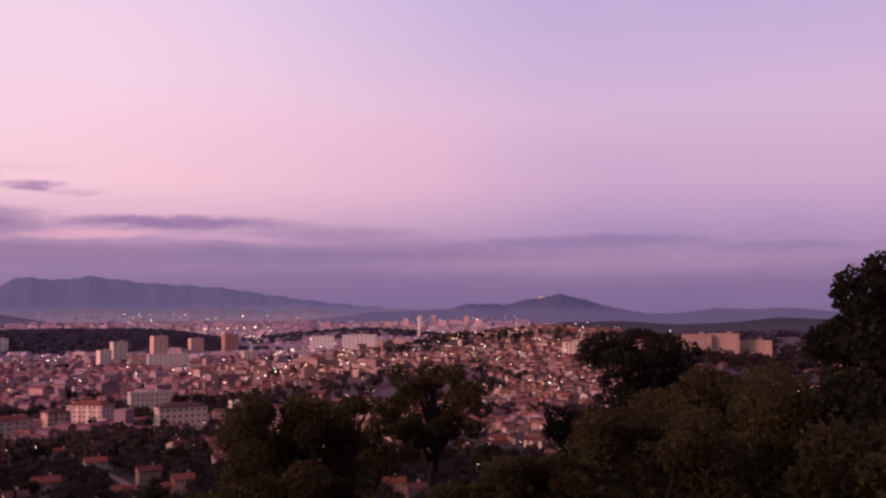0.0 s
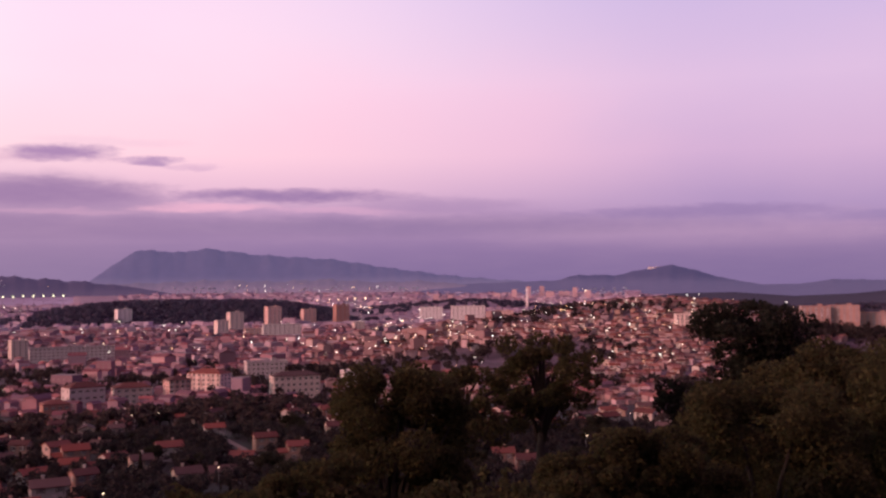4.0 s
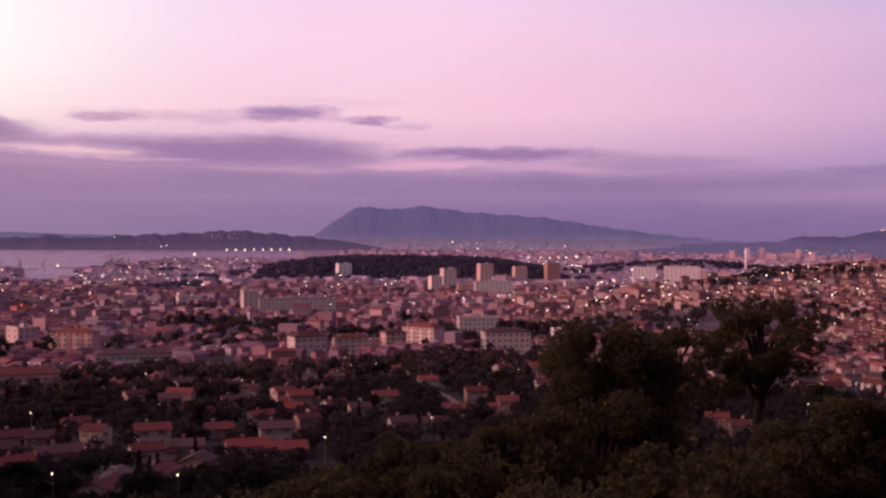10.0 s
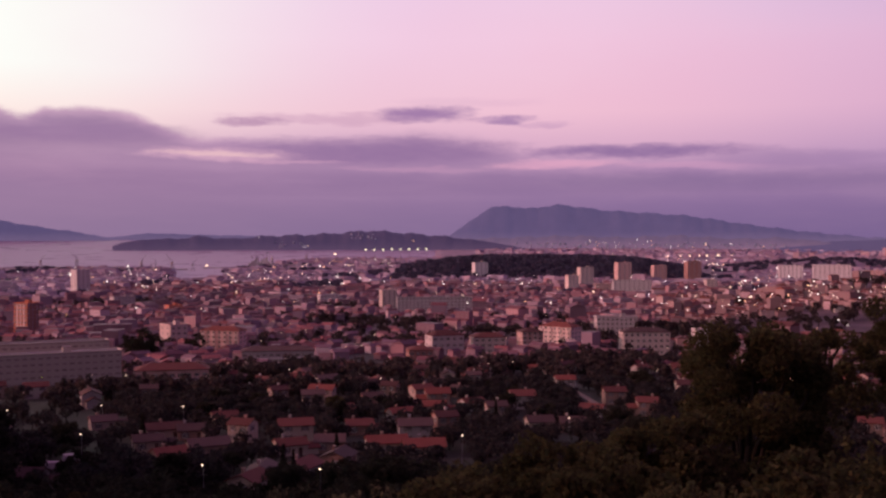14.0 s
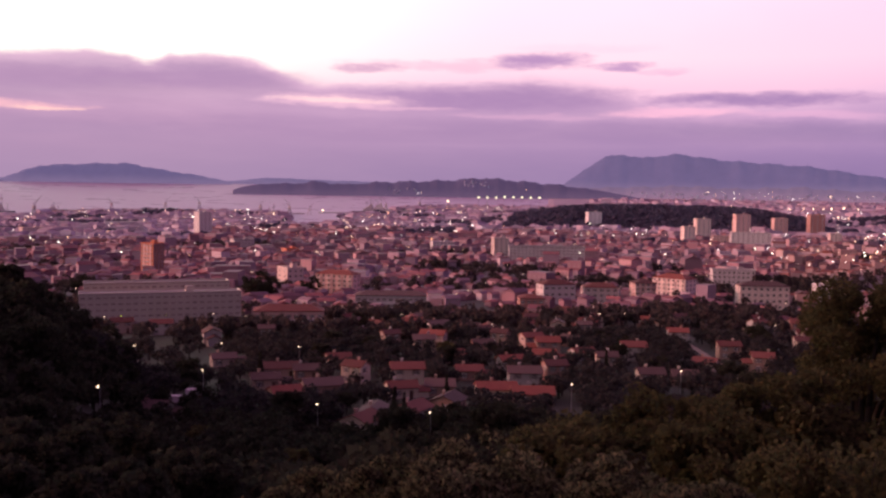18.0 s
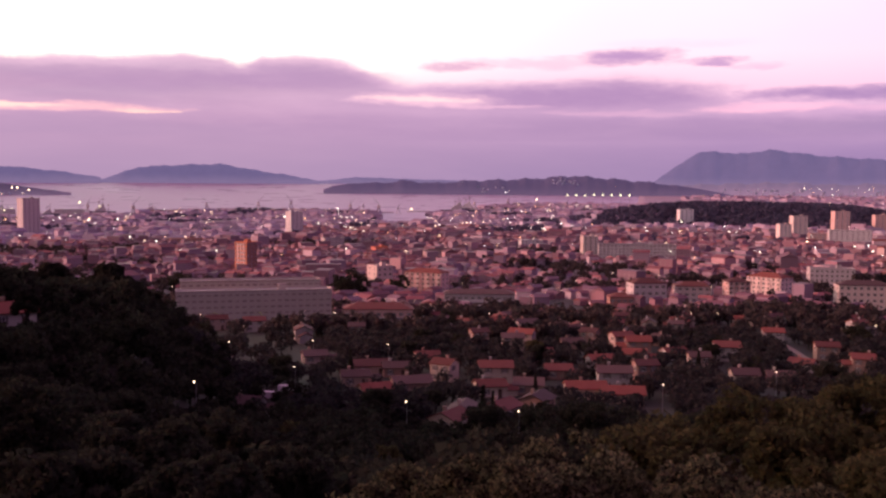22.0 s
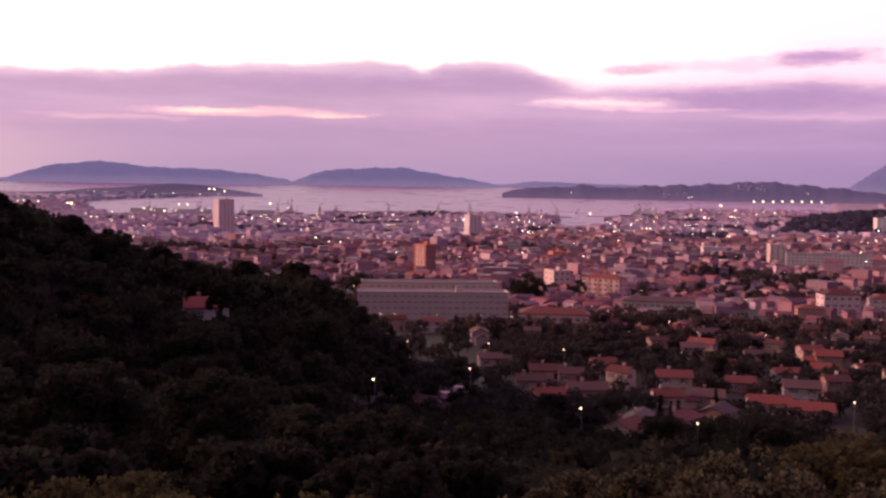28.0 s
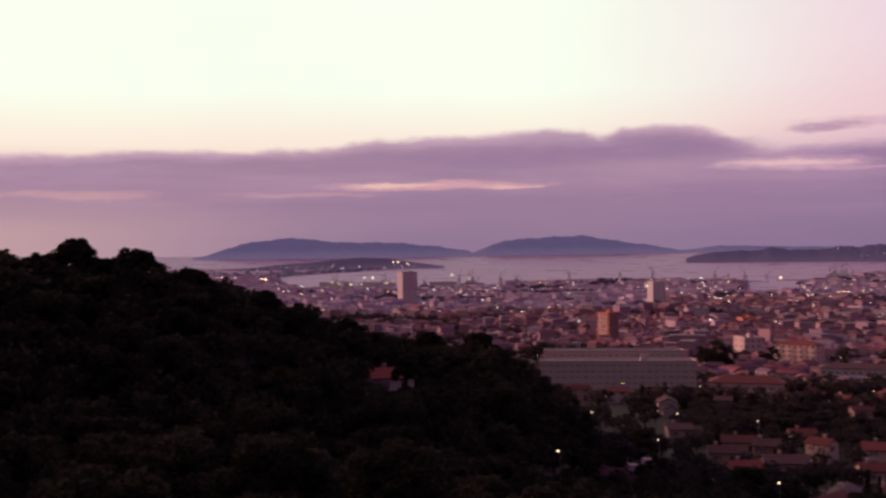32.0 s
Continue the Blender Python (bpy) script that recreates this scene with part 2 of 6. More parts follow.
def leaf_material(name, colour, vary=0.3):
    """Matt leaves that let some light through, each a little different."""
    m = bpy.data.materials.new(name)
    m.use_nodes = True
    N = Nodes(m.node_tree)
    N.nodes.clear()
    g = N.nodes.new("ShaderNodeNewGeometry")
    rnd = g.outputs["Random Per Island"]
    big = N.noise(g.outputs["Position"], 0.7, 3.0)
    k = N.math("MULTIPLY", N.smooth(big, 0.25, 0.75, 0.65, 1.35), N.math("ADD", 1 - vary, N.math("MULTIPLY", rnd, 2 * vary)))
    col = N.mix(1.0, N.mix(rnd, colour, (colour[0] * 1.15, colour[1] * 0.95, colour[2] * 0.8, 1)), N.xyz(k, k, k), "MULTIPLY")
    d = N.nodes.new("ShaderNodeBsdfDiffuse")
    t = N.nodes.new("ShaderNodeBsdfTranslucent")
    x = N.nodes.new("ShaderNodeMixShader")
    o = N.nodes.new("ShaderNodeOutputMaterial")
    N.put(d.inputs[0], col), N.put(t.inputs[0], col)
    x.inputs[0].default_value = 0.45
    N.links.new(d.outputs[0], x.inputs[1]), N.links.new(t.outputs[0], x.inputs[2]), N.links.new(x.outputs[0], o.inputs[0])
    return m


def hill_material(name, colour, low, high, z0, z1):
    """Far hills as a faintly glowing backdrop, haze painted in, paler towards the shore."""
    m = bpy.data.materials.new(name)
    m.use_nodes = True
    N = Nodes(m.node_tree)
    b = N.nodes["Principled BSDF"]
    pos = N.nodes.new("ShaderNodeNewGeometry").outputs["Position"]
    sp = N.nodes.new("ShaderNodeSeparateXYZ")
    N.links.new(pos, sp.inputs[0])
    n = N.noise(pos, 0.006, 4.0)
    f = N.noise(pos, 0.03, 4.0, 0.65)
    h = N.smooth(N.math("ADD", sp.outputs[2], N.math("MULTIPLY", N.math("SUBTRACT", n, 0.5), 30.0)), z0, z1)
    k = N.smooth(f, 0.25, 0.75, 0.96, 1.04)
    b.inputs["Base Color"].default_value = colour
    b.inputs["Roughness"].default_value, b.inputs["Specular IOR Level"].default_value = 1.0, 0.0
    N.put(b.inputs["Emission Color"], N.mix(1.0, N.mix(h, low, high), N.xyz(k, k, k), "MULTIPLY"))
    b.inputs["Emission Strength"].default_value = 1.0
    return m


def lamp_material(name, stops, strength):
    m = bpy.data.materials.new(name)
    m.use_nodes = True
    N = Nodes(m.node_tree)
    N.nodes.clear()
    e = N.nodes.new("ShaderNodeEmission")
    o = N.nodes.new("ShaderNodeOutputMaterial")
    rnd = N.nodes.new("ShaderNodeNewGeometry").outputs["Random Per Island"]
    N.put(e.inputs[0], N.ramp(rnd, stops, "CONSTANT"))
    e.inputs[1].default_value = strength
    N.links.new(e.outputs[0], o.inputs[0])
    m.cycles.emission_sampling = "NONE"
    return m


def c(r, g, b):
    return (r, g, b, 1.0)


WALLS = (c(.40, .28, .24), c(.33, .21, .18), c(.50, .39, .34), c(.34, .21, .18), c(.52, .44, .41), c(.27, .15, .13), c(.35, .25, .23), c(.32, .28, .28))
ROOFS = (c(.175, .060, .050), c(.12, .040, .036), c(.235, .070, .055), c(.10, .042, .040), c(.17, .058, .050), c(.115, .070, .068), c(.08, .047, .046))
# middle town: some mauve haze is mixed into wall and roof colours
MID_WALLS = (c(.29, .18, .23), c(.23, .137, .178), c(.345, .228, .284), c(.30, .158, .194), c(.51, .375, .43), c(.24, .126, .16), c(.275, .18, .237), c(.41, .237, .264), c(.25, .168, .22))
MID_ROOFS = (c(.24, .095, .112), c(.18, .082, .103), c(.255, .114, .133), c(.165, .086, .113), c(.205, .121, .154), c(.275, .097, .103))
# haze painted into the far town's palettes: pale lilac, little contrast
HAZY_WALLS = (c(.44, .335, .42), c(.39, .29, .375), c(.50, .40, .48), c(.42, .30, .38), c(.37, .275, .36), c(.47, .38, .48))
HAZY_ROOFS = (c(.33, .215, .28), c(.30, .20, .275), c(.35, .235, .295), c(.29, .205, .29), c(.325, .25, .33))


def ground_material():
    """Dry dark soil on slopes, paler town paving and yards, with painted haze beyond."""
    m = material("soil_and_hazed_plain", c(.022, .017, .013), vary=0.5, scale=0.25, bump=0.4, fine=6)
    N = Nodes(m.node_tree)
    b = N.nodes["Principled BSDF"]
    soil = b.inputs["Base Color"].links[0].from_socket
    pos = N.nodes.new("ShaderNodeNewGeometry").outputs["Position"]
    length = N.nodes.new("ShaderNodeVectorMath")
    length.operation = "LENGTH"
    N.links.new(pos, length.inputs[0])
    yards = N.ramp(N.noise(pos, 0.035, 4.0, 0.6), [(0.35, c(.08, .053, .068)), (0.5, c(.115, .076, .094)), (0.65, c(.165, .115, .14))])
    # pale lilac stands in for haze over the ground past 1300 m
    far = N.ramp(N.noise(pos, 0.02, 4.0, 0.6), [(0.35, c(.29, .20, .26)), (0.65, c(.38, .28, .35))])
    hazed_paving = N.mix(N.smooth(length.outputs["Value"], 1300.0, 2300.0), yards, far)
    N.put(b.inputs["Base Color"], N.mix(N.smooth(length.outputs["Value"], 480.0, 760.0), soil, hazed_paving))
    return m


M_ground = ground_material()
M_road = material("worn_asphalt", c(.16, .13, .12), vary=0.3, scale=0.5)
M_path = material("pale_gravel", c(.27, .195, .16), vary=0.3)
M_wall_far = material("faintly_hazed_render", c(.5, .4, .35), palette=MID_WALLS, per="island", vary=0.2, scale=0.1, bump=0)
M_roof_far = material("faintly_hazed_tiles", c(.3, .12, .08), palette=MID_ROOFS, per="island", vary=0.25, scale=0.2, bump=0)
M_wall_hazy = material("hazed_town_render", c(.4, .3, .33), palette=HAZY_WALLS, per="island", vary=0.15, scale=0.05, bump=0)
M_roof_hazy = material("hazed_town_tiles", c(.25, .16, .19), palette=HAZY_ROOFS, per="island", vary=0.15, scale=0.05, bump=0)
# bluish tint on far shore walls and roofs is painted haze
M_wall_shore = material("hazed_shore_render", c(.20, .15, .19), palette=(c(.24, .25, .34), c(.28, .29, .39), c(.33, .33, .43), c(.26, .26, .34)), per="island", vary=0.15, scale=0.05, bump=0)
M_wall = material("limewashed_render", c(.5, .4, .35), palette=WALLS, vary=0.2, scale=0.4)
M_roof = material("clay_roof_tiles", c(.3, .12, .08), palette=ROOFS, vary=0.3, scale=1.0, bump=0.4)
M_white = material("white_paint", c(.66, .575, .585), vary=0.12, scale=0.2)
M_cream = material("cream_render", c(.66, .505, .475), vary=0.15, scale=0.2)
M_grey = material("grey_concrete", c(.47, .39, .40), vary=0.18, scale=0.2)
M_pink = material("pink_render", c(.58, .36, .335), vary=0.15, scale=0.2)
M_orange = material("orange_cladding", c(.64, .20, .115), vary=0.15, scale=0.2)
M_brown = material("dull_brown_sheet", c(.26, .12, .10), vary=0.2, scale=0.3)
M_brick = material("red_brick_cladding", c(.40, .19, .165), vary=0.2, scale=0.3)
M_flat = material("gravelled_flat_roof", c(.22, .175, .185), vary=0.25, scale=0.3)
M_slab = material("weathered_pale_panels", c(.52, .44, .40), vary=0.16, scale=0.2)
# lighter than the other glass, so that window rows stay faint
M_glass_dim = material("pale_window_glass", c(.27, .20, .215), rough=0.4, vary=0.4, bump=0)
M_glass = material("dark_window_glass", c(.11, .095, .10), rough=0.25, vary=0.3, bump=0, spec=0.6)
M_shutter = material("painted_shutter", c(.16, .13, .12), vary=0.3, bump=0)
M_steel = material("grey_steel", c(.22, .20, .22), rough=0.5, metal=0.4, vary=0.3)
M_hull = material("navy_grey_hull", c(.17, .15, .19), rough=0.6, vary=0.25)
M_dark = material("dark_wood_door", c(.09, .05, .04), vary=0.3)
M_bark = material("rough_bark", c(.035, .026, .022), vary=0.4, bump=0.5)
M_leaf = leaf_material("oak_leaves", c(.086, .082, .043))
M_leaf_dark = leaf_material("pine_needles", c(.038, .041, .034))
# valley and town leaves greyed to mauve, imitating haze between the houses
M_leaf_valley = leaf_material("hazed_valley_leaves", c(.043, .042, .047))
M_leaf_town = leaf_material("hazed_garden_leaves", c(.062, .054, .058))
M_leaf_light = leaf_material("young_oak_leaves", c(.105, .102, .066), 0.8)
# far leaves made blue-mauve: haze put into their colour
M_wood_far = leaf_material("hazed_woodland", c(.090, .088, .150))
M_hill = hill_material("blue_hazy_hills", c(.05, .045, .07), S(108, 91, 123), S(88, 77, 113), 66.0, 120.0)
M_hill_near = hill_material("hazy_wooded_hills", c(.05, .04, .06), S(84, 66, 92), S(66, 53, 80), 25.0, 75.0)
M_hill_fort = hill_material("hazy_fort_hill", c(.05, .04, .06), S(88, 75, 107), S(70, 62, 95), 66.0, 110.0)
M_hill_dark = hill_material("hazed_dark_hills", c(.03, .025, .03), S(54, 43, 60), S(44, 36, 54), 25.0, 60.0)
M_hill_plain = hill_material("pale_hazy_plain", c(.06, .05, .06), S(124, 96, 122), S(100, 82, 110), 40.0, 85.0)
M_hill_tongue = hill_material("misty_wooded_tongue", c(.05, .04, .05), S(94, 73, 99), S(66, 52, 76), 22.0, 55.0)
M_wall_warm = material("warm_hillside_render", c(.4, .28, .25), palette=(c(.38, .25, .26), c(.28, .185, .20), c(.47, .335, .335), c(.32, .195, .20), c(.24, .145, .155), c(.40, .28, .31)), per="island", vary=0.2, scale=0.1, bump=0)
M_roof_warm = material("hillside_clay_tiles", c(.3, .12, .08), palette=(c(.22, .078, .070), c(.15, .057, .058), c(.26, .095, .085), c(.11, .052, .055), c(.185, .085, .085)), per="island", vary=0.25, scale=0.2, bump=0)
M_lamp_yellow = lamp_material("yellowish_lamp_glow", [(0, S(255, 245, 215)), (.5, S(255, 238, 200))], 1.7)
# tower block pink, paled by haze painted into the base colour
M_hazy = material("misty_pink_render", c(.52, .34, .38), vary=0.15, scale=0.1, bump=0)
M_clay = material("dusky_pink_render", c(.42, .25, .24), vary=0.2, scale=0.2)
M_lamp = lamp_material("lamp_glow", [(0, S(255, 238, 222)), (.35, S(255, 214, 180)), (.6, S(255, 246, 240)), (.85, S(255, 190, 140))], 3.4)
M_lamp_green = lamp_material("greenish_lamp_glow", [(0, S(200, 235, 60)), (.5, S(205, 230, 70))], 5.0)
M_lamp_red = lamp_material("red_lamp_glow", [(0, S(255, 50, 40)), (.5, S(255, 70, 45))], 2.4)


def water_material():
    """Calm water: mist lilac painted into a matt base, plus some blurred sky reflection."""
    m = bpy.data.materials.new("hazed_calm_sea")
    m.use_nodes = True
    N = Nodes(m.node_tree)
    N.nodes.clear()
    pos = N.nodes.new("ShaderNodeNewGeometry").outputs["Position"]
    n = N.noise(pos, 0.008, 4.0)
    w = N.noise(pos, 0.35, 3.0)
    bn = N.nodes.new("ShaderNodeBump")
    bn.inputs["Strength"].default_value, bn.inputs["Distance"].default_value = 0.015, 0.3
    N.put(bn.inputs["Height"], w)
    d = N.nodes.new("ShaderNodeBsdfDiffuse")
    g = N.nodes.new("ShaderNodeBsdfGlossy")
    x = N.nodes.new("ShaderNodeMixShader")
    o = N.nodes.new("ShaderNodeOutputMaterial")
    N.put(d.inputs[0], N.mix(n, c(.37, .28, .40), c(.43, .325, .455)))
    N.put(g.inputs[0], c(.70, .62, .72))
    N.put(g.inputs["Roughness"], N.smooth(n, 0.3, 0.7, 0.26, 0.38))
    for b in (d, g):
        N.links.new(bn.outputs[0], b.inputs["Normal"])
    x.inputs[0].default_value = 0.26
    N.links.new(d.outputs[0], x.inputs[1]), N.links.new(g.outputs[0], x.inputs[2]), N.links.new(x.outputs[0], o.inputs[0])
    return m


M_sea = water_material()

# ---- lie of the land ----
RINGS = [0, 5, 25, 60, 120, 200, 300, 400, 520, 850, 1100, 1700, 2100, 2900, 5000]
LEVEL = [86.2, 84.6, 78.0, 66, 47, 36, 31, 26, 20, 14, 9, 4, 2, 2, 2]
SPUR_AZ = [-75, -57, -46.6, -41.4, -36, -30.5, -26.7, -24.0, -20]
SPUR_EL = [1.6, 1.0, -0.6, -2.9, -4.4, -5.2, -8.7, -13.2, -17]
SHORE_AZ = [-70, -42.95, -42.8, -41.5, -35.9, -31.3, -30.1, -28.2, -22.4, -19.0, -17.05, -17.0, -14.25, -14.2, -13.2, -12.4, -10.6, -8.2, -5, -2.6, -2.4, 8]
SHORE_D = [5000, 5000, 3015, 2460, 2410, 2480, 2570, 2795, 2890, 2840, 2800, 2040, 2030, 2650, 2830, 2930, 3300, 3520, 3560, 3600, 5300, 5300]
TONGUE_AZ = [-42.7, -39.7, -36.0, -33.6, -33.3]
TONGUE_D = [3490, 3740, 3940, 4080, 9000]


def swell(d):
    """The plain and the bay lift gently towards the far shore."""
    return 80 * np.clip((d - 2700) / 2200, 0, 1.2) ** 2


def bell(v):
    return np.exp(-v * v)


def land(x, y):
    """Height of the ground."""
    x, y = np.asarray(x, float), np.asarray(y, float)
    d = np.hypot(x, y)
    a = np.degrees(np.arctan2(x, y))
    z = np.interp(d, RINGS, LEVEL)
    # spur on the sun's side
    crest = 88 + 210 * np.tan(np.radians(np.interp(a, SPUR_AZ, SPUR_EL))) - 8
    s = np.where(a < -18, np.maximum(crest - z, 0), 0) * bell((d - 215) / np.where(d < 215, 95, 70))
    z = z + s * np.where(a < -100, 0, 1)
    # hill of houses, wooded ridge, knolls
    hx, hy = 1080 * math.sin(radians(29)), 1080 * math.cos(radians(29))
    z = z + 47 * bell(np.hypot((x - hx) / 215, (y - hy) / 260))
    hx, hy = 1500 * math.sin(radians(43)), 1500 * math.cos(radians(43))
    z = z + 40 * bell(np.hypot((x - hx) / 420, (y - hy) / 330))
    hx, hy = 2150 * math.sin(radians(3.6)), 2150 * math.cos(radians(3.6))
    z = z + 41 * bell(((x - hx) / 320) ** 2) * bell((y - hy) / 210)
    hx, hy = 2650 * math.sin(radians(19)), 2650 * math.cos(radians(19))
    z = z + 30 * bell((x - hx) / 260) * bell((y - hy) / 160)
    # the mountain behind
    up = np.clip((np.abs(a) - 62) / 60, 0, 1)
    up = up * up * (3 - 2 * up)
    z = z * (1 - up) + (86.2 + 0.45 * np.minimum(d, 700)) * up
    # shore
    shore = np.interp(a, SHORE_AZ, SHORE_D)
    wet = (a > -70) & (a < 8) & (((d > shore) & (d < np.interp(a, TONGUE_AZ, TONGUE_D))) | ((d > 4150) & (a < -33.3)))
    z = z + swell(d) * (1 - 0.5 * np.clip((a - 28) / 5, 0, 1) * (d > 2500))
    return np.where(wet, swell(d) - 12, z)


def at(a, d, lift=0.0):
    x, y = d * math.sin(radians(a)), d * math.cos(radians(a))
    return Vector((x, y, float(land(x, y)) + lift))


def mesh_of(name, verts, faces, mats, index=None, smooth=False):
    me = bpy.data.meshes.new(name)
    me.from_pydata([tuple(v) for v in verts], [], [tuple(f) for f in faces])
    for m in mats:
        me.materials.append(m)
    if index is not None:
        me.polygons.foreach_set("material_index", np.asarray(index, dtype=np.int32))
    if smooth:
        me.polygons.foreach_set("use_smooth", np.ones(len(me.polygons), dtype=bool))
    me.update()
    return me


def part(name, me, parent, label="", m=None):
    ob = new(name, me)
    ob.parent = parent
    if m is not None:
        ob.matrix_basis = m
    if label:
        ob["label"] = label
    return ob


def polar_sheet(name, azs, ds, height, mat, smooth=True):
    A, Dd = np.meshgrid(np.radians(azs), ds)
    X, Y = Dd * np.sin(A), Dd * np.cos(A)
    Z = height(X, Y, np.degrees(A), Dd)
    v = np.stack([X.ravel(), Y.ravel(), Z.ravel()], 1)
    n = len(azs)
    f = []
    for i in range(len(ds) - 1):
        for j in range(n - 1):
            k = i * n + j
            f.append((k, k + 1, k + n + 1, k + n))
    if ds[0] < 1:
        f.append(tuple(range(n - 1))[::-1])
    return mesh_of(name, v, f, [mat], smooth=smooth)


azs = np.concatenate([np.arange(-180, -64, 4), np.arange(-64, 54, 0.4), np.arange(54, 177, 4), [180]])
ds = np.concatenate([np.linspace(0.05, 30, 22), np.geomspace(32, 2000, 95), np.linspace(2030, 4720, 110)])
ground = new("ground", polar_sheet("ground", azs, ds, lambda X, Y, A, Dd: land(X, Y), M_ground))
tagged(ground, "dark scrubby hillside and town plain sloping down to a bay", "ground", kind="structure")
sea = new("water", polar_sheet("water", np.arange(-72, 9.1, 1.0), np.linspace(1900, 4950, 80), lambda X, Y, A, Dd: swell(Dd), M_sea))
tagged(sea, "calm lilac bay reflecting the evening sky", "sea", kind="structure")


# ---- far hills ----
SLOPES = []


def ridge(name, label, a, e, d, thick, mat, seed=0, rough=0.05):
    """A range of hills: crest at e degrees over the directions a, d metres off, with slopes in front and behind."""
    rng = np.random.RandomState(seed)
    aa = np.arange(a[0], a[-1] + 0.01, 0.12)
    crest = np.interp(aa, a, e)
    for wl, amp in ((1.7, 1.0), (0.7, 0.6), (0.31, 0.35)):
        ph = rng.rand() * 9
        crest = crest + rough * amp * np.sin(aa * 6.283 / wl + ph) * np.clip((crest + 0.3) * 3, 0, 1)
    rr = np.linspace(-1, 1, 15)
    v, f = [], []
    for i, q in enumerate(rr):
        for j, (az_, cr) in enumerate(zip(aa, crest)):
            dist = d + q * thick
            spurs = 0.22 * noise.noise((az_ * 0.55, q * 1.3, seed)) + 0.10 * noise.noise((az_ * 1.7, q * 3.0, seed + 5))
            h = max(0.0, 1 - abs(q) ** 1.3 + spurs * (1 - abs(q)) * abs(q) * 2.2)
            base_z = float(swell(dist)) - 3 + (7 * min(1.0, (1 - abs(q)) * 5) if az_ > 2 else 0)
            top_z = 88 + d * math.tan(radians(cr))
            base_z = min(base_z, top_z - 10)
            z = base_z + (top_z - base_z) * h
            v.append((dist * math.sin(radians(az_)), dist * math.cos(radians(az_)), z))
    n = len(aa)
    for i in range(len(rr) - 1):
        for j in range(n - 1):
            k = i * n + j
            f.append((k, k + 1, k + n + 1, k + n))
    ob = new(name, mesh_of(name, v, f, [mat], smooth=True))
    SLOPES.append((name, aa, rr * thick + d, np.array(v)[:, 2].reshape(len(rr), n)))
    return tagged(ob, label, "hill", kind="structure")


def on_ridge(name, a, q):
    """A place on a ridge's near slope: direction a, q from 0 at its foot to 1 at its crest."""
    for nm, aa, dd, zz in SLOPES:
        if nm == name:
            k = q * (len(dd) - 1) / 2
            i, j = int(k), int(np.clip((a - aa[0]) / 0.12, 0, len(aa) - 2))
            z = zz[i, j] + (zz[i + 1, j] - zz[i, j]) * (k - i)
            d = dd[i] + (dd[i + 1] - dd[i]) * (k - i)
            return d * math.sin(radians(a)), d * math.cos(radians(a)), float(z)


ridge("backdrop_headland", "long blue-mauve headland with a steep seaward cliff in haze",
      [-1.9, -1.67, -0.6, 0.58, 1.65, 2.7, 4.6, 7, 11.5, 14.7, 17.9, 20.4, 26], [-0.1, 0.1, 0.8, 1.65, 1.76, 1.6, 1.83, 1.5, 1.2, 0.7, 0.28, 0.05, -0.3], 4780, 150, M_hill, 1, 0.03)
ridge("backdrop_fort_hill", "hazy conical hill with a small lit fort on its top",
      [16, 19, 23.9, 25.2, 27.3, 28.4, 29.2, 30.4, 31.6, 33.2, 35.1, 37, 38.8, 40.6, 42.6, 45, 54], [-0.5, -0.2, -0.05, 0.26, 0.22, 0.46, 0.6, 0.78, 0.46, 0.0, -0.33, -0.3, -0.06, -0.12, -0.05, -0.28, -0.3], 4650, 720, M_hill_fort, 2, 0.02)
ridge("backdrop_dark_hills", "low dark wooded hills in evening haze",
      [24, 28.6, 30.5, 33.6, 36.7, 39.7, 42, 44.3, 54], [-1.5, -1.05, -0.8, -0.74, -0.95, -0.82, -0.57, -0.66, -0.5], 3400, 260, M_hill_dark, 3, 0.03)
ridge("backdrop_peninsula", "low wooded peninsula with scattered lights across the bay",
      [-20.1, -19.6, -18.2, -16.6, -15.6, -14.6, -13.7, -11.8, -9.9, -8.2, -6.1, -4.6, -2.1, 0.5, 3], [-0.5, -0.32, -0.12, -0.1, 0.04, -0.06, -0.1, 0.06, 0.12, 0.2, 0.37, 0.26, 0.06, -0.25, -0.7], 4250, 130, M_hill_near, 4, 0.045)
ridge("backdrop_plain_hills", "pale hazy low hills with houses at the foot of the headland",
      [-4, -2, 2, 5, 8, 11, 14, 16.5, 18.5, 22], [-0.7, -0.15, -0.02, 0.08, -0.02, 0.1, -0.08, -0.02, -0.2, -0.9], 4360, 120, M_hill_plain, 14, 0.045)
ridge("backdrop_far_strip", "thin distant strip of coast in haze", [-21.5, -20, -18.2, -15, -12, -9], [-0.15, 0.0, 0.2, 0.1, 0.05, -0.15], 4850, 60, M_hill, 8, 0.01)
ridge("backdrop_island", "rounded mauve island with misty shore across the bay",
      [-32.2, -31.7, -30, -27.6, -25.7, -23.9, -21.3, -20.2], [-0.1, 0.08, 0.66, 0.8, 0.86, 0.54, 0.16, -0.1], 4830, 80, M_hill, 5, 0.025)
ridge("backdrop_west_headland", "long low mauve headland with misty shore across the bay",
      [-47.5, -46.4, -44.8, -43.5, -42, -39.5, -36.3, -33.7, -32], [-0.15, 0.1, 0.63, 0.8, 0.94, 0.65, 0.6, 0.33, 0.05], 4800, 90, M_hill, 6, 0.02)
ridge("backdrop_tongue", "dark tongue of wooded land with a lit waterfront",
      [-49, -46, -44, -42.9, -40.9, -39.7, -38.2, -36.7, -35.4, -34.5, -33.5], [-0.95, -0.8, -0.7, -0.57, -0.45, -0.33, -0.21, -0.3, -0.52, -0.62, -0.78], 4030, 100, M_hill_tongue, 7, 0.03)



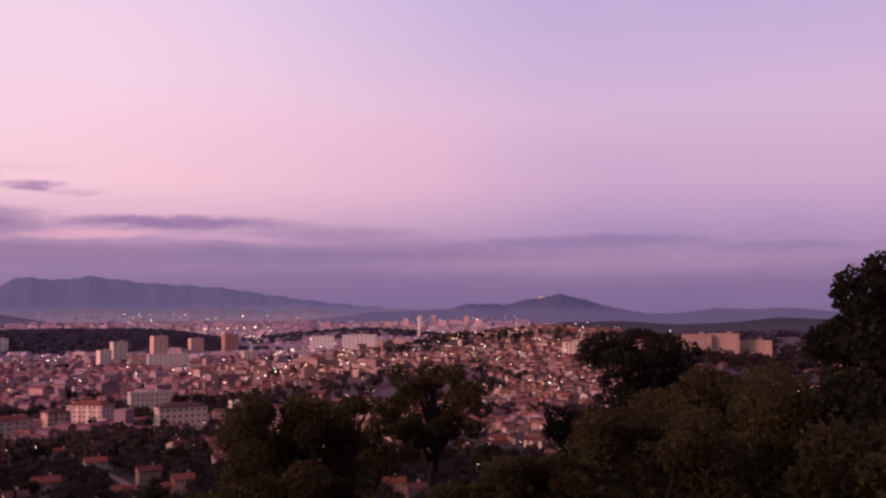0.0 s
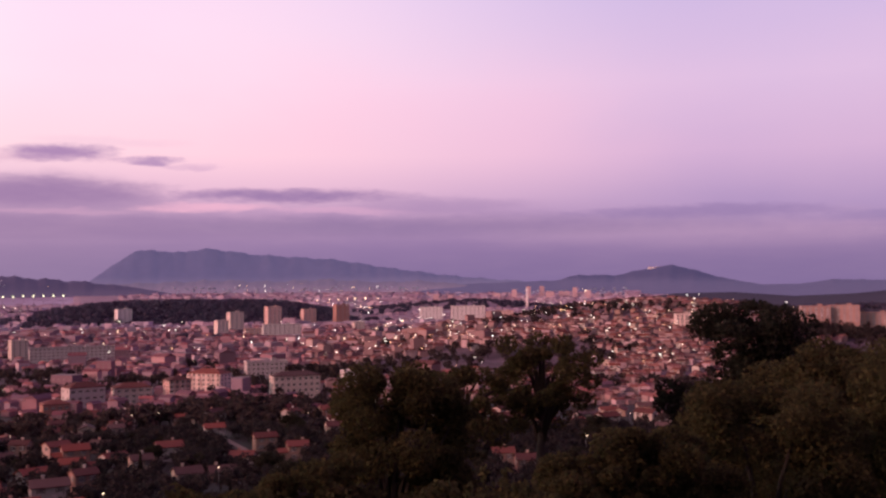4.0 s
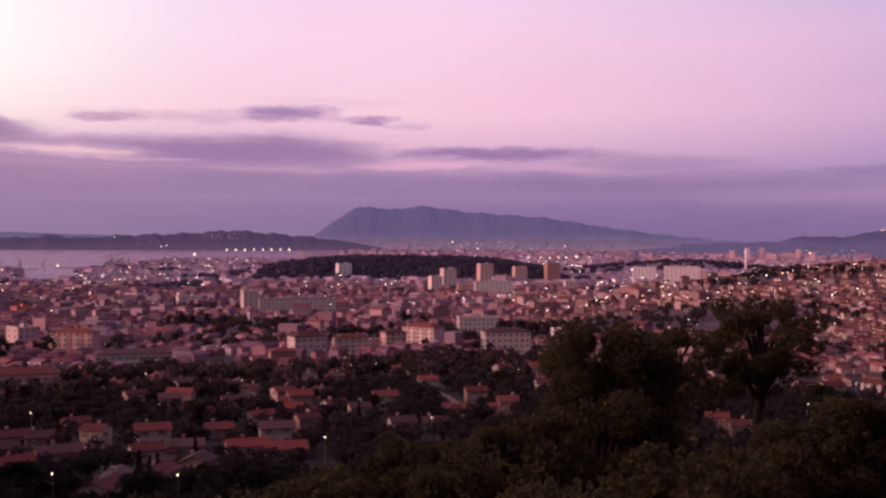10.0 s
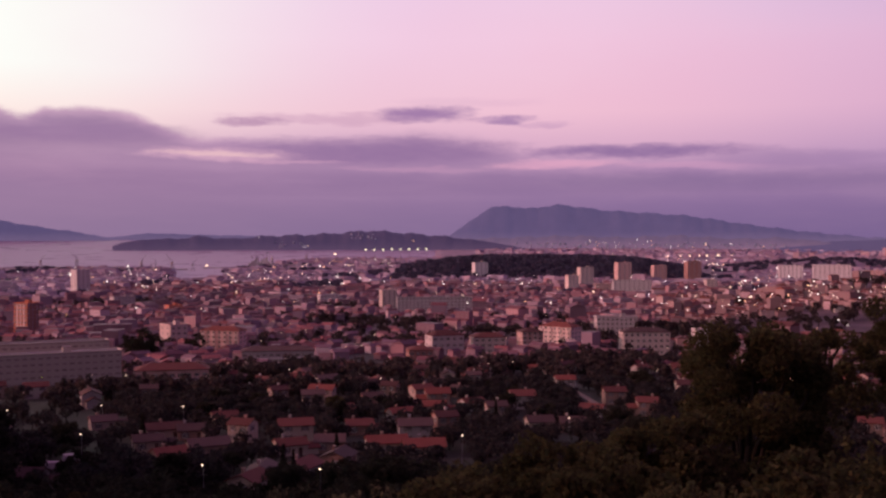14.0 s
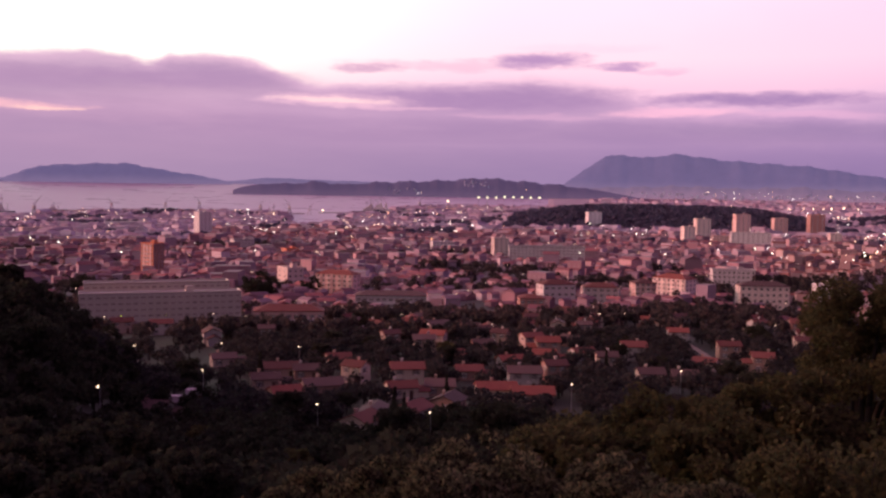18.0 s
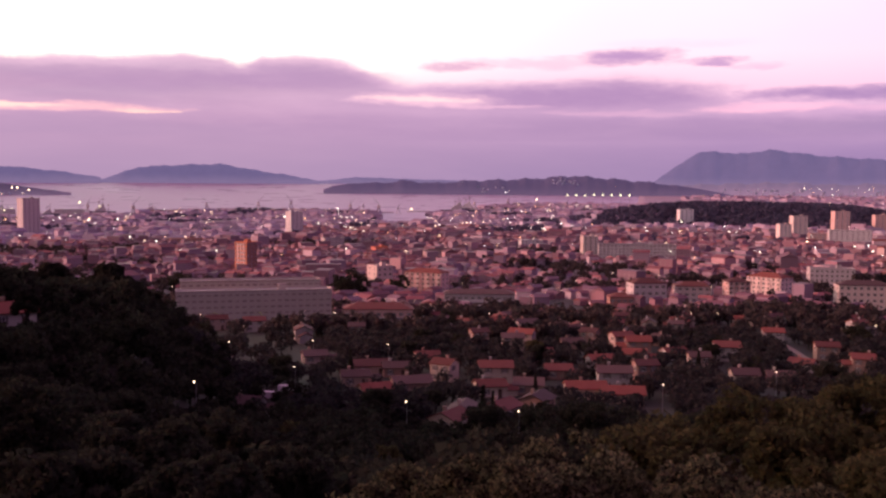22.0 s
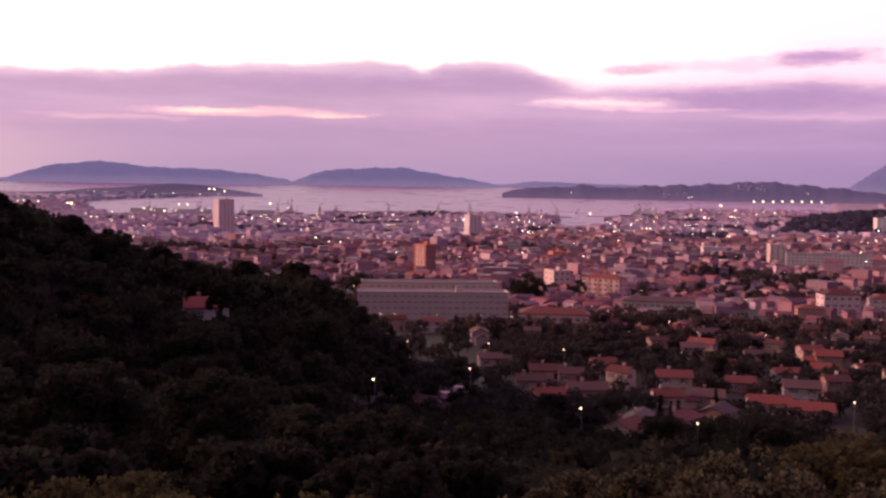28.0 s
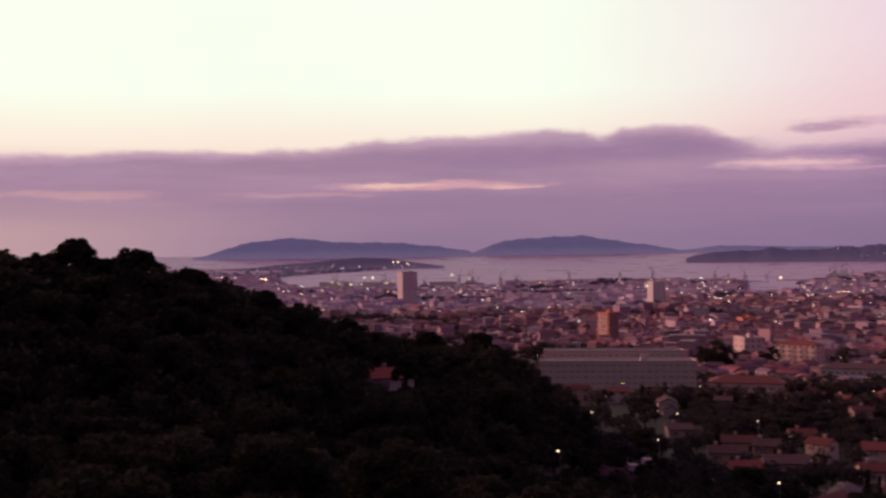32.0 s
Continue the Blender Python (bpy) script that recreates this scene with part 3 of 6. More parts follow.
# ---- mesh pieces ----
class Heap:
    """Gathers faces for one mesh."""

    def __init__(self):
        self.v, self.f, self.m, self.n = [], [], [], 0

    def add(self, verts, faces, mat=0):
        self.v.append(np.asarray(verts, float))
        self.f.extend([tuple(i + self.n for i in f) for f in faces])
        self.m.extend([mat] * len(faces))
        self.n += len(verts)

    def box(self, x0, x1, y0, y1, z0, z1, mat=0):
        v = [(x, y, z) for z in (z0, z1) for y in (y0, y1) for x in (x0, x1)]
        self.add(v, [(0, 2, 3, 1), (4, 5, 7, 6), (0, 1, 5, 4), (2, 6, 7, 3), (0, 4, 6, 2), (1, 3, 7, 5)], mat)

    def tube(self, pts, radii, sides=7, mat=0):
        pts = [Vector(p) for p in pts]
        v, f = [], []
        for i, (p, r) in enumerate(zip(pts, radii)):
            d = (pts[min(i + 1, len(pts) - 1)] - pts[max(i - 1, 0)]).normalized()
            a = d.orthogonal().normalized()
            b = d.cross(a)
            for k in range(sides):
                t = 6.28318 * k / sides
                v.append(p + r * (math.cos(t) * a + math.sin(t) * b))
        for i in range(len(pts) - 1):
            for k in range(sides):
                j = (k + 1) % sides
                f.append((i * sides + k, i * sides + j, (i + 1) * sides + j, (i + 1) * sides + k))
        f.append(tuple(range(sides))[::-1])
        f.append(tuple((len(pts) - 1) * sides + k for k in range(sides)))
        self.add(v, f, mat)

    def mesh(self, name, mats, smooth=False):
        return mesh_of(name, np.concatenate(self.v), self.f, mats, self.m, smooth)


def quads(centres, size, rng, stretch=1.6, flat=0.0):
    """Leaves: one lozenge at each centre, turned at random. Returns verts and faces."""
    n = len(centres)
    d = rng.normal(size=(n, 3))
    d /= np.linalg.norm(d, axis=1)[:, None]
    e = np.cross(d, rng.normal(size=(n, 3)))
    e /= np.linalg.norm(e, axis=1)[:, None] + 1e-9
    s = (np.asarray(size) * rng.uniform(0.6, 1.3, n))[:, None]
    a, b = d * s * stretch * 0.5, e * s * 0.5
    bend = np.cross(d, e) * s * 0.25
    v = np.stack([centres - a, centres + b + bend, centres + a, centres - b + bend], 1).reshape(-1, 3)
    f = np.arange(n * 4).reshape(n, 4)
    return v, f


def fast_mesh(name, v, f, mats, index=None):
    """Mesh of quads from arrays."""
    me = bpy.data.meshes.new(name)
    n = len(f)
    me.vertices.add(len(v))
    me.vertices.foreach_set("co", np.ascontiguousarray(v, dtype=np.float32).ravel())
    me.loops.add(n * 4)
    me.loops.foreach_set("vertex_index", np.ascontiguousarray(f, dtype=np.int32).ravel())
    me.polygons.add(n)
    me.polygons.foreach_set("loop_start", np.arange(0, n * 4, 4, dtype=np.int32))
    if index is not None:
        me.polygons.foreach_set("material_index", np.asarray(index, dtype=np.int32))
    for m in mats:
        me.materials.append(m)
    me.update(calc_edges=True)
    return me


def thing(name, loc, turn=0.0, label="", category="", group="", kind=""):
    ob = new(name)
    ob.matrix_basis = Matrix.Translation(loc) @ Matrix.Rotation(radians(turn), 4, "Z")
    ob.empty_display_size = 0.2
    return tagged(ob, label, category, group, kind)


# ---- windows shared by all buildings ----
def window_mesh(w, h, frame_mat, shutters=False):
    """One connected sheet: wall edge, shutter, frame, recessed glass with a mullion."""
    t = 0.09
    xs = [(-w / 2 - t, 1), (-w / 2, 0), (-0.04, 1), (0.04, 0), (w / 2, 1), (w / 2 + t, None)]
    if shutters:
        q = w * 0.45
        xs = [(-w / 2 - t - q, 2)] + xs[:-1] + [(w / 2 + t, 2), (w / 2 + t + q, None)]
    zs = [(-t, 1), (0, 0), (h, 1), (h + t, None)]
    v, f, m = [], [], []
    for z, _ in zs:
        for x, _ in xs:
            v.append((x, -0.10, z))
    n = len(xs)
    for i in range(len(zs) - 1):
        for k in range(n - 1):
            f.append((i * n + k, i * n + k + 1, (i + 1) * n + k + 1, (i + 1) * n + k))
            m.append(xs[k][1] if xs[k][1] == 2 else (1 if zs[i][1] else xs[k][1]))
    nv = len(v)
    ring = list(range(n)) + [i * n + n - 1 for i in range(1, len(zs))] + [(len(zs) - 1) * n + k for k in range(n - 2, -1, -1)] + [i * n for i in range(len(zs) - 2, 0, -1)]
    for i in ring:
        v.append((v[i][0], 0.12, v[i][2]))
    for k in range(len(ring)):
        k2 = (k + 1) % len(ring)
        f.append((ring[k], nv + k, nv + k2, ring[k2]))
        m.append(2 if shutters else 1)
    return mesh_of("window", v, f, [M_glass, frame_mat, M_shutter], m)


WIN = {"small": window_mesh(1.0, 1.3, M_white, True), "tall": window_mesh(1.5, 1.5, M_white), "wide": window_mesh(2.4, 1.6, M_white), "plain": window_mesh(1.9, 0.85, M_slab)}
WIN["plain"].materials[0] = WIN["wide"].materials[0] = M_glass_dim
DOOR = Heap()
DOOR.box(-0.5, 0.5, -0.06, 0.08, 0, 2.1, 0)
DOOR = DOOR.mesh("door", [M_dark, M_white])


def balcony_mesh(w):
    hp = Heap()
    hp.box(-w / 2, w / 2, -1.1, 0.0, -0.15, 0.0, 0)
    hp.box(-w / 2, w / 2, -1.1, -1.0, 0.0, 0.95, 0)
    hp.box(-w / 2, -w / 2 + 0.1, -1.0, 0.0, 0.0, 0.95, 0)
    hp.box(w / 2 - 0.1, w / 2, -1.0, 0.0, 0.0, 0.95, 0)
    return hp.mesh("balcony", [M_cream])


BALCONY = balcony_mesh(2.9)
KEEP_OUT = []
for a, d, r in ((-26, 455, 8), (-23.6, 455, 9), (-21.2, 440, 8), (-29.4, 410, 6)):
    KEEP_OUT.append((d * math.sin(radians(a)), d * math.cos(radians(a)), r))
# the lamp at -27.15 degrees stands in for a glint on a window
LAMPS = [(-28.34, 615), (-16.6, 525), (-21.1, 448), (-19.4, 438), (-10.9, 505), (-25.29, 318), (-20.65, 327), (-16.4, 314), (-21.69, 264), (-15.35, 208), (-11.67, 190), (-8.92, 197), (5.1, 277), (8.62, 219),
         (-6.88, 595), (1.6, 640), (6.64, 678), (-9.7, 705), (-10.64, 785), (-5.5, 397), (10.48, 584), (10.0, 506), (16.49, 263), (-0.91, 242), (-6.6, 588), (-5.86, 661), (9.96, 450), (-3.83, 740), (25.54, 346), (-27.15, 172)]
for a, d in ((-23.0, 252), (-22.2, 262), (-29.55, 560), (-29.5, 530)):
    for back, r in ((0, 3.5), (9, 3), (17, 3), (26, 3)):
        KEEP_OUT.append(((d - back) * math.sin(radians(a)), (d - back) * math.cos(radians(a)), r))
for a, d in ((-26.02, 440), (-23.95, 428)):
    for back in (11, 20, 30, 40, 50):
        KEEP_OUT.append(((d - back) * math.sin(radians(a)), (d - back) * math.cos(radians(a)), 6.0))
for a, d in LAMPS:
    for back, r in ((0, 1.5), (9, 3), (18, 3.5), (28, 3.5)):
        KEEP_OUT.append(((d - back) * math.sin(radians(a)), (d - back) * math.cos(radians(a)), r))
LANE = [(4.7, 440), (5.4, 414), (6.1, 388), (6.8, 362), (7.8, 331), (8.8, 302)]
for i in range(26):
    t = i / 25 * 5
    k = min(int(t), 4)
    a = LANE[k][0] + (LANE[k + 1][0] - LANE[k][0]) * (t - k)
    d = LANE[k][1] + (LANE[k + 1][1] - LANE[k][1]) * (t - k)
    KEEP_OUT.append((d * math.sin(radians(a)), d * math.cos(radians(a)), 4.0))
    KEEP_OUT.append(((d - 9) * math.sin(radians(a)), (d - 9) * math.cos(radians(a)), 4.5))


def block(a, d, w, dep, h, wall, label, turn=0, floors=5, bays=6, side_bays=2, roof="flat", win="tall", balconies=False, name="apartment_block", category="building", lift=0.0, stair=True):
    """A block of flats: walls, parapet or hipped roof, roof house, a window for every bay and storey."""
    g = at(a, d)
    low = min(float(land(g.x + i, g.y + j)) for i in (-w / 2, w / 2) for j in (-dep / 2, dep / 2)) - 0.5
    base_z = g.z + lift
    KEEP_OUT.append((g.x, g.y, max(w, dep) * 0.55 + 3))
    ob = thing(name, (g.x, g.y, base_z), -a + turn, label, category, "blocks of flats in the town")
    hp = Heap()
    hp.box(-w / 2, w / 2, -dep / 2, dep / 2, low - base_z, h, 0)
    part("wall", hp.mesh("wall", [wall]), ob)
    hp = Heap()
    if roof == "flat":
        hp.box(-w / 2 - 0.15, w / 2 + 0.15, -dep / 2 - 0.15, dep / 2 + 0.15, h, h + 0.25, 0)
        for x0, x1, y0, y1 in ((-w / 2 - .15, w / 2 + .15, -dep / 2 - .15, -dep / 2 + .1), (-w / 2 - .15, w / 2 + .15, dep / 2 - .1, dep / 2 + .15),
                               (-w / 2 - .15, -w / 2 + .1, -dep / 2 + .1, dep / 2 - .1), (w / 2 - .1, w / 2 + .15, -dep / 2 + .1, dep / 2 - .1)):
            hp.box(x0, x1, y0, y1, h + 0.25, h + 0.9, 1)
        r = part("roof", hp.mesh("roof", [M_flat, wall]), ob)
        if stair:
            hp = Heap()
            hp.box(-1.8, 1.8, -1.6, 1.6, h + 0.25, h + 2.7, 0)
            hp.box(-2.0, 2.0, -1.8, 1.8, h + 2.7, h + 2.9, 1)
            part("roof_house", hp.mesh("roof_house", [wall, M_flat]), r, m=Matrix.Translation((w * 0.18, 0, 0)))
    else:
        o, rise = 0.5, min(w, dep) * 0.22
        k = min(w, dep) / 2
        if w >= dep:
            top = [(-w / 2 + k, 0, h + rise), (w / 2 - k, 0, h + rise)]
        else:
            top = [(0, -dep / 2 + k, h + rise), (0, dep / 2 - k, h + rise)]
        v = [(-w / 2 - o, -dep / 2 - o, h), (w / 2 + o, -dep / 2 - o, h), (w / 2 + o, dep / 2 + o, h), (-w / 2 - o, dep / 2 + o, h)]
        v += [(x, y, h + 0.2) for x, y, _ in v] + top
        f = [(3, 2, 1, 0), (0, 1, 5, 4), (1, 2, 6, 5), (2, 3, 7, 6), (3, 0, 4, 7)]
        f += [(4, 5, 9, 8), (5, 6, 9), (6, 7, 8, 9), (7, 4, 8)] if w >= dep else [(4, 5, 8), (5, 6, 9, 8), (6, 7, 9), (7, 4, 8, 9)]
        hp.add(v, f, 0)
        part("roof", hp.mesh("roof", [M_roof]), ob)
        hp = Heap()
        hp.box(-0.5, 0.5, -0.35, 0.35, 0, 1.8)
        part("chimney", hp.mesh("chimney", [wall]), ob, m=Matrix.Translation((w * 0.2, dep * 0.1, h + rise * 0.5)))
    fh = h / floors
    me = WIN[win]
    for fl in range(floors):
        z = fl * fh + fh * 0.32
        for i in range(bays):
            x = (i + 0.5) / bays * w - w / 2
            part("window", me, ob, m=Matrix.Translation((x, -dep / 2, z)))
            if balconies and fl and i % 2 == 0:
                part("balcony", BALCONY, ob, m=Matrix.Translation((x, -dep / 2 - 0.02, fl * fh + 0.2)))
        for s in (-1, 1):
            for i in range(side_bays):
                y = (i + 0.5) / side_bays * dep - dep / 2
                part("window", me, ob, m=Matrix.Translation((s * w / 2, y, z)) @ Matrix.Rotation(radians(90 * s), 4, "Z"))
    return ob


# great slab block of flats at the foot of the slope
block(-23.95, 486, 72, 12, 14.0, M_slab, "long grey slab block of flats with rows of windows", turn=4, floors=5, bays=22, win="plain")
block(-24.15, 512, 68, 12, 17.5, M_slab, "taller rear wing of a long grey slab block", turn=4, floors=6, bays=20, win="plain", stair=False)
tower = block(-24.39, 800, 12, 12, 24.5, M_orange, "narrow orange-clad tower block", turn=48, floors=8, bays=3, side_bays=4)
# thin sheet that makes the tower's whole front face darker and browner
hp = Heap()
hp.box(-6.0, 6.0, -6.05, -5.98, 0, 24.5)
part("cladding", hp.mesh("cladding", [M_brown]), tower, "dull brown sheet over the front face")
for i in range(3):
    hp = Heap()
    hp.box(-0.5, 0.5, -0.08, 0.05, 0.5, 24.0)
    part("pilaster", hp.mesh("pilaster", [M_cream]), tower, "pale vertical strip", m=Matrix.Translation((-6.0, -3.0 + 3.0 * i, 0)) @ Matrix.Rotation(radians(-90), 4, "Z"))
block(-16.95, 1010, 14, 10, 11, M_orange, "small orange-red block of flats", turn=30, floors=4, bays=4)
block(-13.5, 960, 30, 12, 10, M_pink, "long pink block with a tile roof", turn=8, floors=3, bays=8, roof="hip")
block(-8.4, 1180, 26, 12, 12, M_white, "white block of flats in the old town", turn=15, floors=4, bays=6, win="wide")
block(-19.6, 1180, 24, 14, 13, M_grey, "grey block of flats in the old town", turn=20, floors=4, bays=6, win="wide")
block(-27.6, 1250, 40, 14, 9, M_brick, "long dark red hall with a flat roof", turn=4, floors=2, bays=8, win="wide")
block(-25.8, 1900, 70, 24, 9, M_white, "long pale hall near the docks", turn=4, floors=1, bays=8, win="wide", stair=False)
block(-30.5, 1500, 30, 14, 14, M_cream, "cream block near the harbour", turn=20, floors=4, bays=5, win="wide")
block(-35.63, 1500, 24, 18, 54, M_grey, "tall pale grey tower block near the harbour", turn=25, floors=16, bays=4, side_bays=2, win="wide")
block(-21.73, 1505, 20, 16, 36, M_white, "pale tower block near the harbour", turn=30, floors=11, bays=3, side_bays=2, win="wide")
low_block = block(-17.0, 446, 30, 12, 8.2, M_pink, "low pinkish building with white balcony bands and a hipped tile roof", floors=2, bays=9, roof="hip", win="small")
block(-14.26, 622, 25, 11, 14, M_pink, "pink block of flats with balconies and tile roof", turn=-26, floors=5, bays=7, roof="hip", balconies=True)
long_block = block(-11.27, 548, 38, 11, 8.0, M_grey, "long low grey building with pale balcony bands and tile roof", floors=2, bays=11, roof="hip", win="small")
for ob, w, dep, floor_h in ((low_block, 30, 12, 4.1), (long_block, 38, 11, 4.0)):
    for fl in (0.35, 1.0):
        hp = Heap()
        hp.box(-w * 0.46, w * 0.46, -dep / 2 - 1.3, -dep / 2, fl * floor_h - 0.2, fl * floor_h)
        hp.box(-w * 0.46, w * 0.46, -dep / 2 - 1.3, -dep / 2 - 1.2, fl * floor_h, fl * floor_h + 0.9)
        part("balcony", hp.mesh("balcony", [M_white]), ob, "long white balcony band")
block(-16.92, 676, 12, 14, 14, M_cream, "cream end block catching the afterglow", turn=28, floors=4, bays=3)
# town centre
block(-5.13, 1026, 15, 15, 23.5, M_cream, "pale stair tower of a slab block", turn=12, floors=8, bays=3, side_bays=3)
block(-2.5, 1000, 74, 13, 17, M_grey, "very long pale slab block of flats", turn=5, floors=6, bays=20, win="wide")
block(4.59, 650, 23, 13, 13.5, M_cream, "cream block of flats with lit side and tile roof", turn=-30, floors=5, bays=7, side_bays=3, roof="hip", balconies=True)
block(7.67, 758, 30, 13, 12.8, M_grey, "long grey-beige block of flats", turn=10, floors=4, bays=9)
block(9.25, 612, 28, 12, 13.6, M_cream, "beige block of flats with tile roof", turn=14, floors=4, bays=8, roof="hip")
block(12.3, 640, 9, 10, 13, M_white, "slim white block behind the trees", turn=16, floors=4, bays=3)
block(-1.93, 602, 20, 13, 11.4, M_grey, "cream house of flats with a red hipped roof", turn=20, floors=3, bays=5, side_bays=2, roof="hip", win="small")
block(0.52, 612, 20, 12, 9.5, M_cream, "cream villa with a red hipped roof", turn=12, floors=3, bays=5, roof="hip", win="small")
block(-3.35, 552, 13, 10, 7.4, M_brick, "brick-red house with a low hipped roof", turn=10, floors=2, bays=4, roof="hip", win="small")
block(2.89, 610, 13, 11, 13, M_pink, "narrow pink block of flats with balconies", turn=18, floors=5, bays=4, roof="hip", balconies=True)
block(5.99, 1612, 22, 16, 35, M_cream, "pale round-shouldered tower block", turn=20, floors=11, bays=3, win="wide")
block(5.25, 1522, 17, 15, 25, M_cream, "stepped cream tower block of flats", turn=20, floors=8, bays=3, win="wide")
block(8.06, 1810, 25, 18, 37, M_pink, "pink tower block on the plain", turn=20, floors=12, bays=3, win="wide")
block(8.53, 1396, 51, 14, 22, M_white, "wide white block of flats", turn=8, floors=7, bays=8, win="wide")
block(10.02, 1880, 24, 16, 28, M_pink, "pinkish tower block on the plain", turn=20, floors=9, bays=3, win="wide")
block(11.84, 1850, 25, 18, 39, M_brick, "brick-red tower block on the plain", turn=20, floors=12, bays=3, win="wide")
block(12.81, 1574, 16, 14, 18, M_cream, "cream mid-rise block of flats", turn=15, floors=6, bays=3, win="wide")
block(0.08, 1905, 26, 16, 26, M_white, "white tower block before a wooded ridge", turn=20, floors=8, bays=3, win="wide")
block(7.0, 1500, 26, 14, 13, M_pink, "low pink block on the plain", turn=10, floors=4, bays=5, win="wide")
block(16.92, 2060, 44, 16, 31, M_white, "white slab block by the plain", turn=6, floors=9, bays=6, win="wide")
block(18.99, 1900, 63, 18, 36, M_white, "broad white slab block by the plain", turn=4, floors=10, bays=8, win="wide")
block(21.04, 1900, 32, 16, 27, M_pink, "pale pink slab block by the plain", turn=4, floors=8, bays=5, win="wide")
block(22.47, 1250, 17, 12, 11, M_white, "white block above the roofs", turn=10, floors=3, bays=4)
block(30.92, 915, 15, 12, 10.5, M_cream, "stepped cream block on the hill", turn=8, floors=4, bays=4)
block(32.60, 925, 15, 12, 10.5, M_pink, "pink block on the hill", turn=8, floors=4, bays=4)
block(37.71, 985, 25, 14, 11, M_clay, "pink hillside block of flats", turn=10, lift=6, floors=6, bays=5, win="wide")
block(39.14, 995, 26, 14, 15, M_clay, "dusky pink hillside block of flats", turn=6, lift=6, floors=6, bays=5, win="wide")
block(40.71, 1015, 31, 14, 11.5, M_clay, "long pink hillside block of flats", turn=4, lift=6, floors=5, bays=6, win="wide")
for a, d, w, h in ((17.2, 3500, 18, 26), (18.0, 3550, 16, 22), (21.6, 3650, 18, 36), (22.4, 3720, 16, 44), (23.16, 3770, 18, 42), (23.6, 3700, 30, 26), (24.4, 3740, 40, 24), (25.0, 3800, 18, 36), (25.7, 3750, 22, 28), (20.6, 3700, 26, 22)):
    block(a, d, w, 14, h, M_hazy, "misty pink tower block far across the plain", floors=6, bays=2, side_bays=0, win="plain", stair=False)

# chimney stack of the plant on the plain
g = at(22.34, 2560)
stack = thing("chimney_stack", g, 0, "slim pale concrete chimney stack", "chimney")
hp = Heap()
hp.tube([(0, 0, -1), (0, 0, 28), (0, 0, 54)], [3.6, 3.0, 2.5], 14)
part("shaft", hp.mesh("shaft", [M_white], True), stack)
hp = Heap()
hp.tube([(0, 0, 54), (0, 0, 55.2)], [2.9, 2.9], 14)
part("rim", hp.mesh("rim", [M_pink]), stack)


# ---- houses ----
def house_kit(w, dep, h, rise, wing, seed):
    """One villa with gable roof, chimney, door and shuttered windows; wing adds a lower side part."""
    rng = random.Random(seed)
    ob = thing("house", (0, 0, 0))
    hp = Heap()

    def shell(x0, x1, y0, y1, hh, rr):
        v = [(x0, y0, -3), (x1, y0, -3), (x1, y1, -3), (x0, y1, -3), (x0, y0, hh), (x1, y0, hh), (x1, y1, hh), (x0, y1, hh), (x0, (y0 + y1) / 2, hh + rr), (x1, (y0 + y1) / 2, hh + rr)]
        hp.add(v, [(0, 1, 5, 4), (2, 3, 7, 6), (1, 2, 6, 9, 5), (3, 0, 4, 8, 7)], 0)

    def tiles(x0, x1, y0, y1, hh, rr):
        o, th = 0.45, 0.22
        m = (y0 + y1) / 2
        s = rr / (m - y0)
        zo = hh - o * s
        pr = [(y0 - o, zo), (m, hh + rr), (y1 + o, zo), (y1 + o, zo + th), (m, hh + rr + th), (y0 - o, zo + th)]
        v = [(x, y, z) for x in (x0 - o, x1 + o) for y, z in pr]
        hp2.add(v, [(0, 1, 7, 6), (1, 2, 8, 7), (2, 3, 9, 8), (3, 4, 10, 9), (4, 5, 11, 10), (5, 0, 6, 11), (0, 5, 4, 1), (1, 4, 3, 2), (6, 7, 10, 11), (7, 8, 9, 10)], 0)

    hp2 = Heap()
    shell(-w / 2, w / 2, -dep / 2, dep / 2, h, rise)
    tiles(-w / 2, w / 2, -dep / 2, dep / 2, h, rise)
    if wing:
        x0, x1 = (w / 2, w / 2 + wing) if seed % 2 else (-w / 2 - wing, -w / 2)
        shell(x0, x1, -dep * 0.42, dep * 0.3, h * 0.62, rise * 0.7)
        tiles(x0 + (0.5 if seed % 2 else 0), x1 - (0 if seed % 2 else 0.5), -dep * 0.42, dep * 0.3, h * 0.62, rise * 0.7)
    part("wall", hp.mesh("wall", [M_wall]), ob)
    part("roof", hp2.mesh("roof", [M_roof]), ob)
    hp = Heap()
    hp.box(-0.35, 0.35, -0.3, 0.3, -0.8, 1.1)
    hp.box(-0.45, 0.45, -0.4, 0.4, 1.1, 1.25)
    part("chimney", hp.mesh("chimney", [M_wall]), ob, m=Matrix.Translation((w * rng.uniform(-.3, .3), dep * 0.12, h + rise * 0.75)))
    n = max(2, int(w / 3.6))
    for fl in range(2 if h > 4.4 else 1):
        for i in range(n):
            x = (i + 0.5) / n * w - w / 2
            if fl == 0 and i == n // 2:
                part("door", DOOR, ob, m=Matrix.Translation((x, -dep / 2, 0.1)))
            else:
                part("window", WIN["small"], ob, m=Matrix.Translation((x, -dep / 2, 0.95 + 2.5 * fl)))
    for s in (-1, 1):
        part("window", WIN["small"], ob, m=Matrix.Translation((s * w / 2, -dep * 0.1, 0.95 + (2.5 if h > 4.4 else 0))) @ Matrix.Rotation(radians(90 * s), 4, "Z"))
    return ob


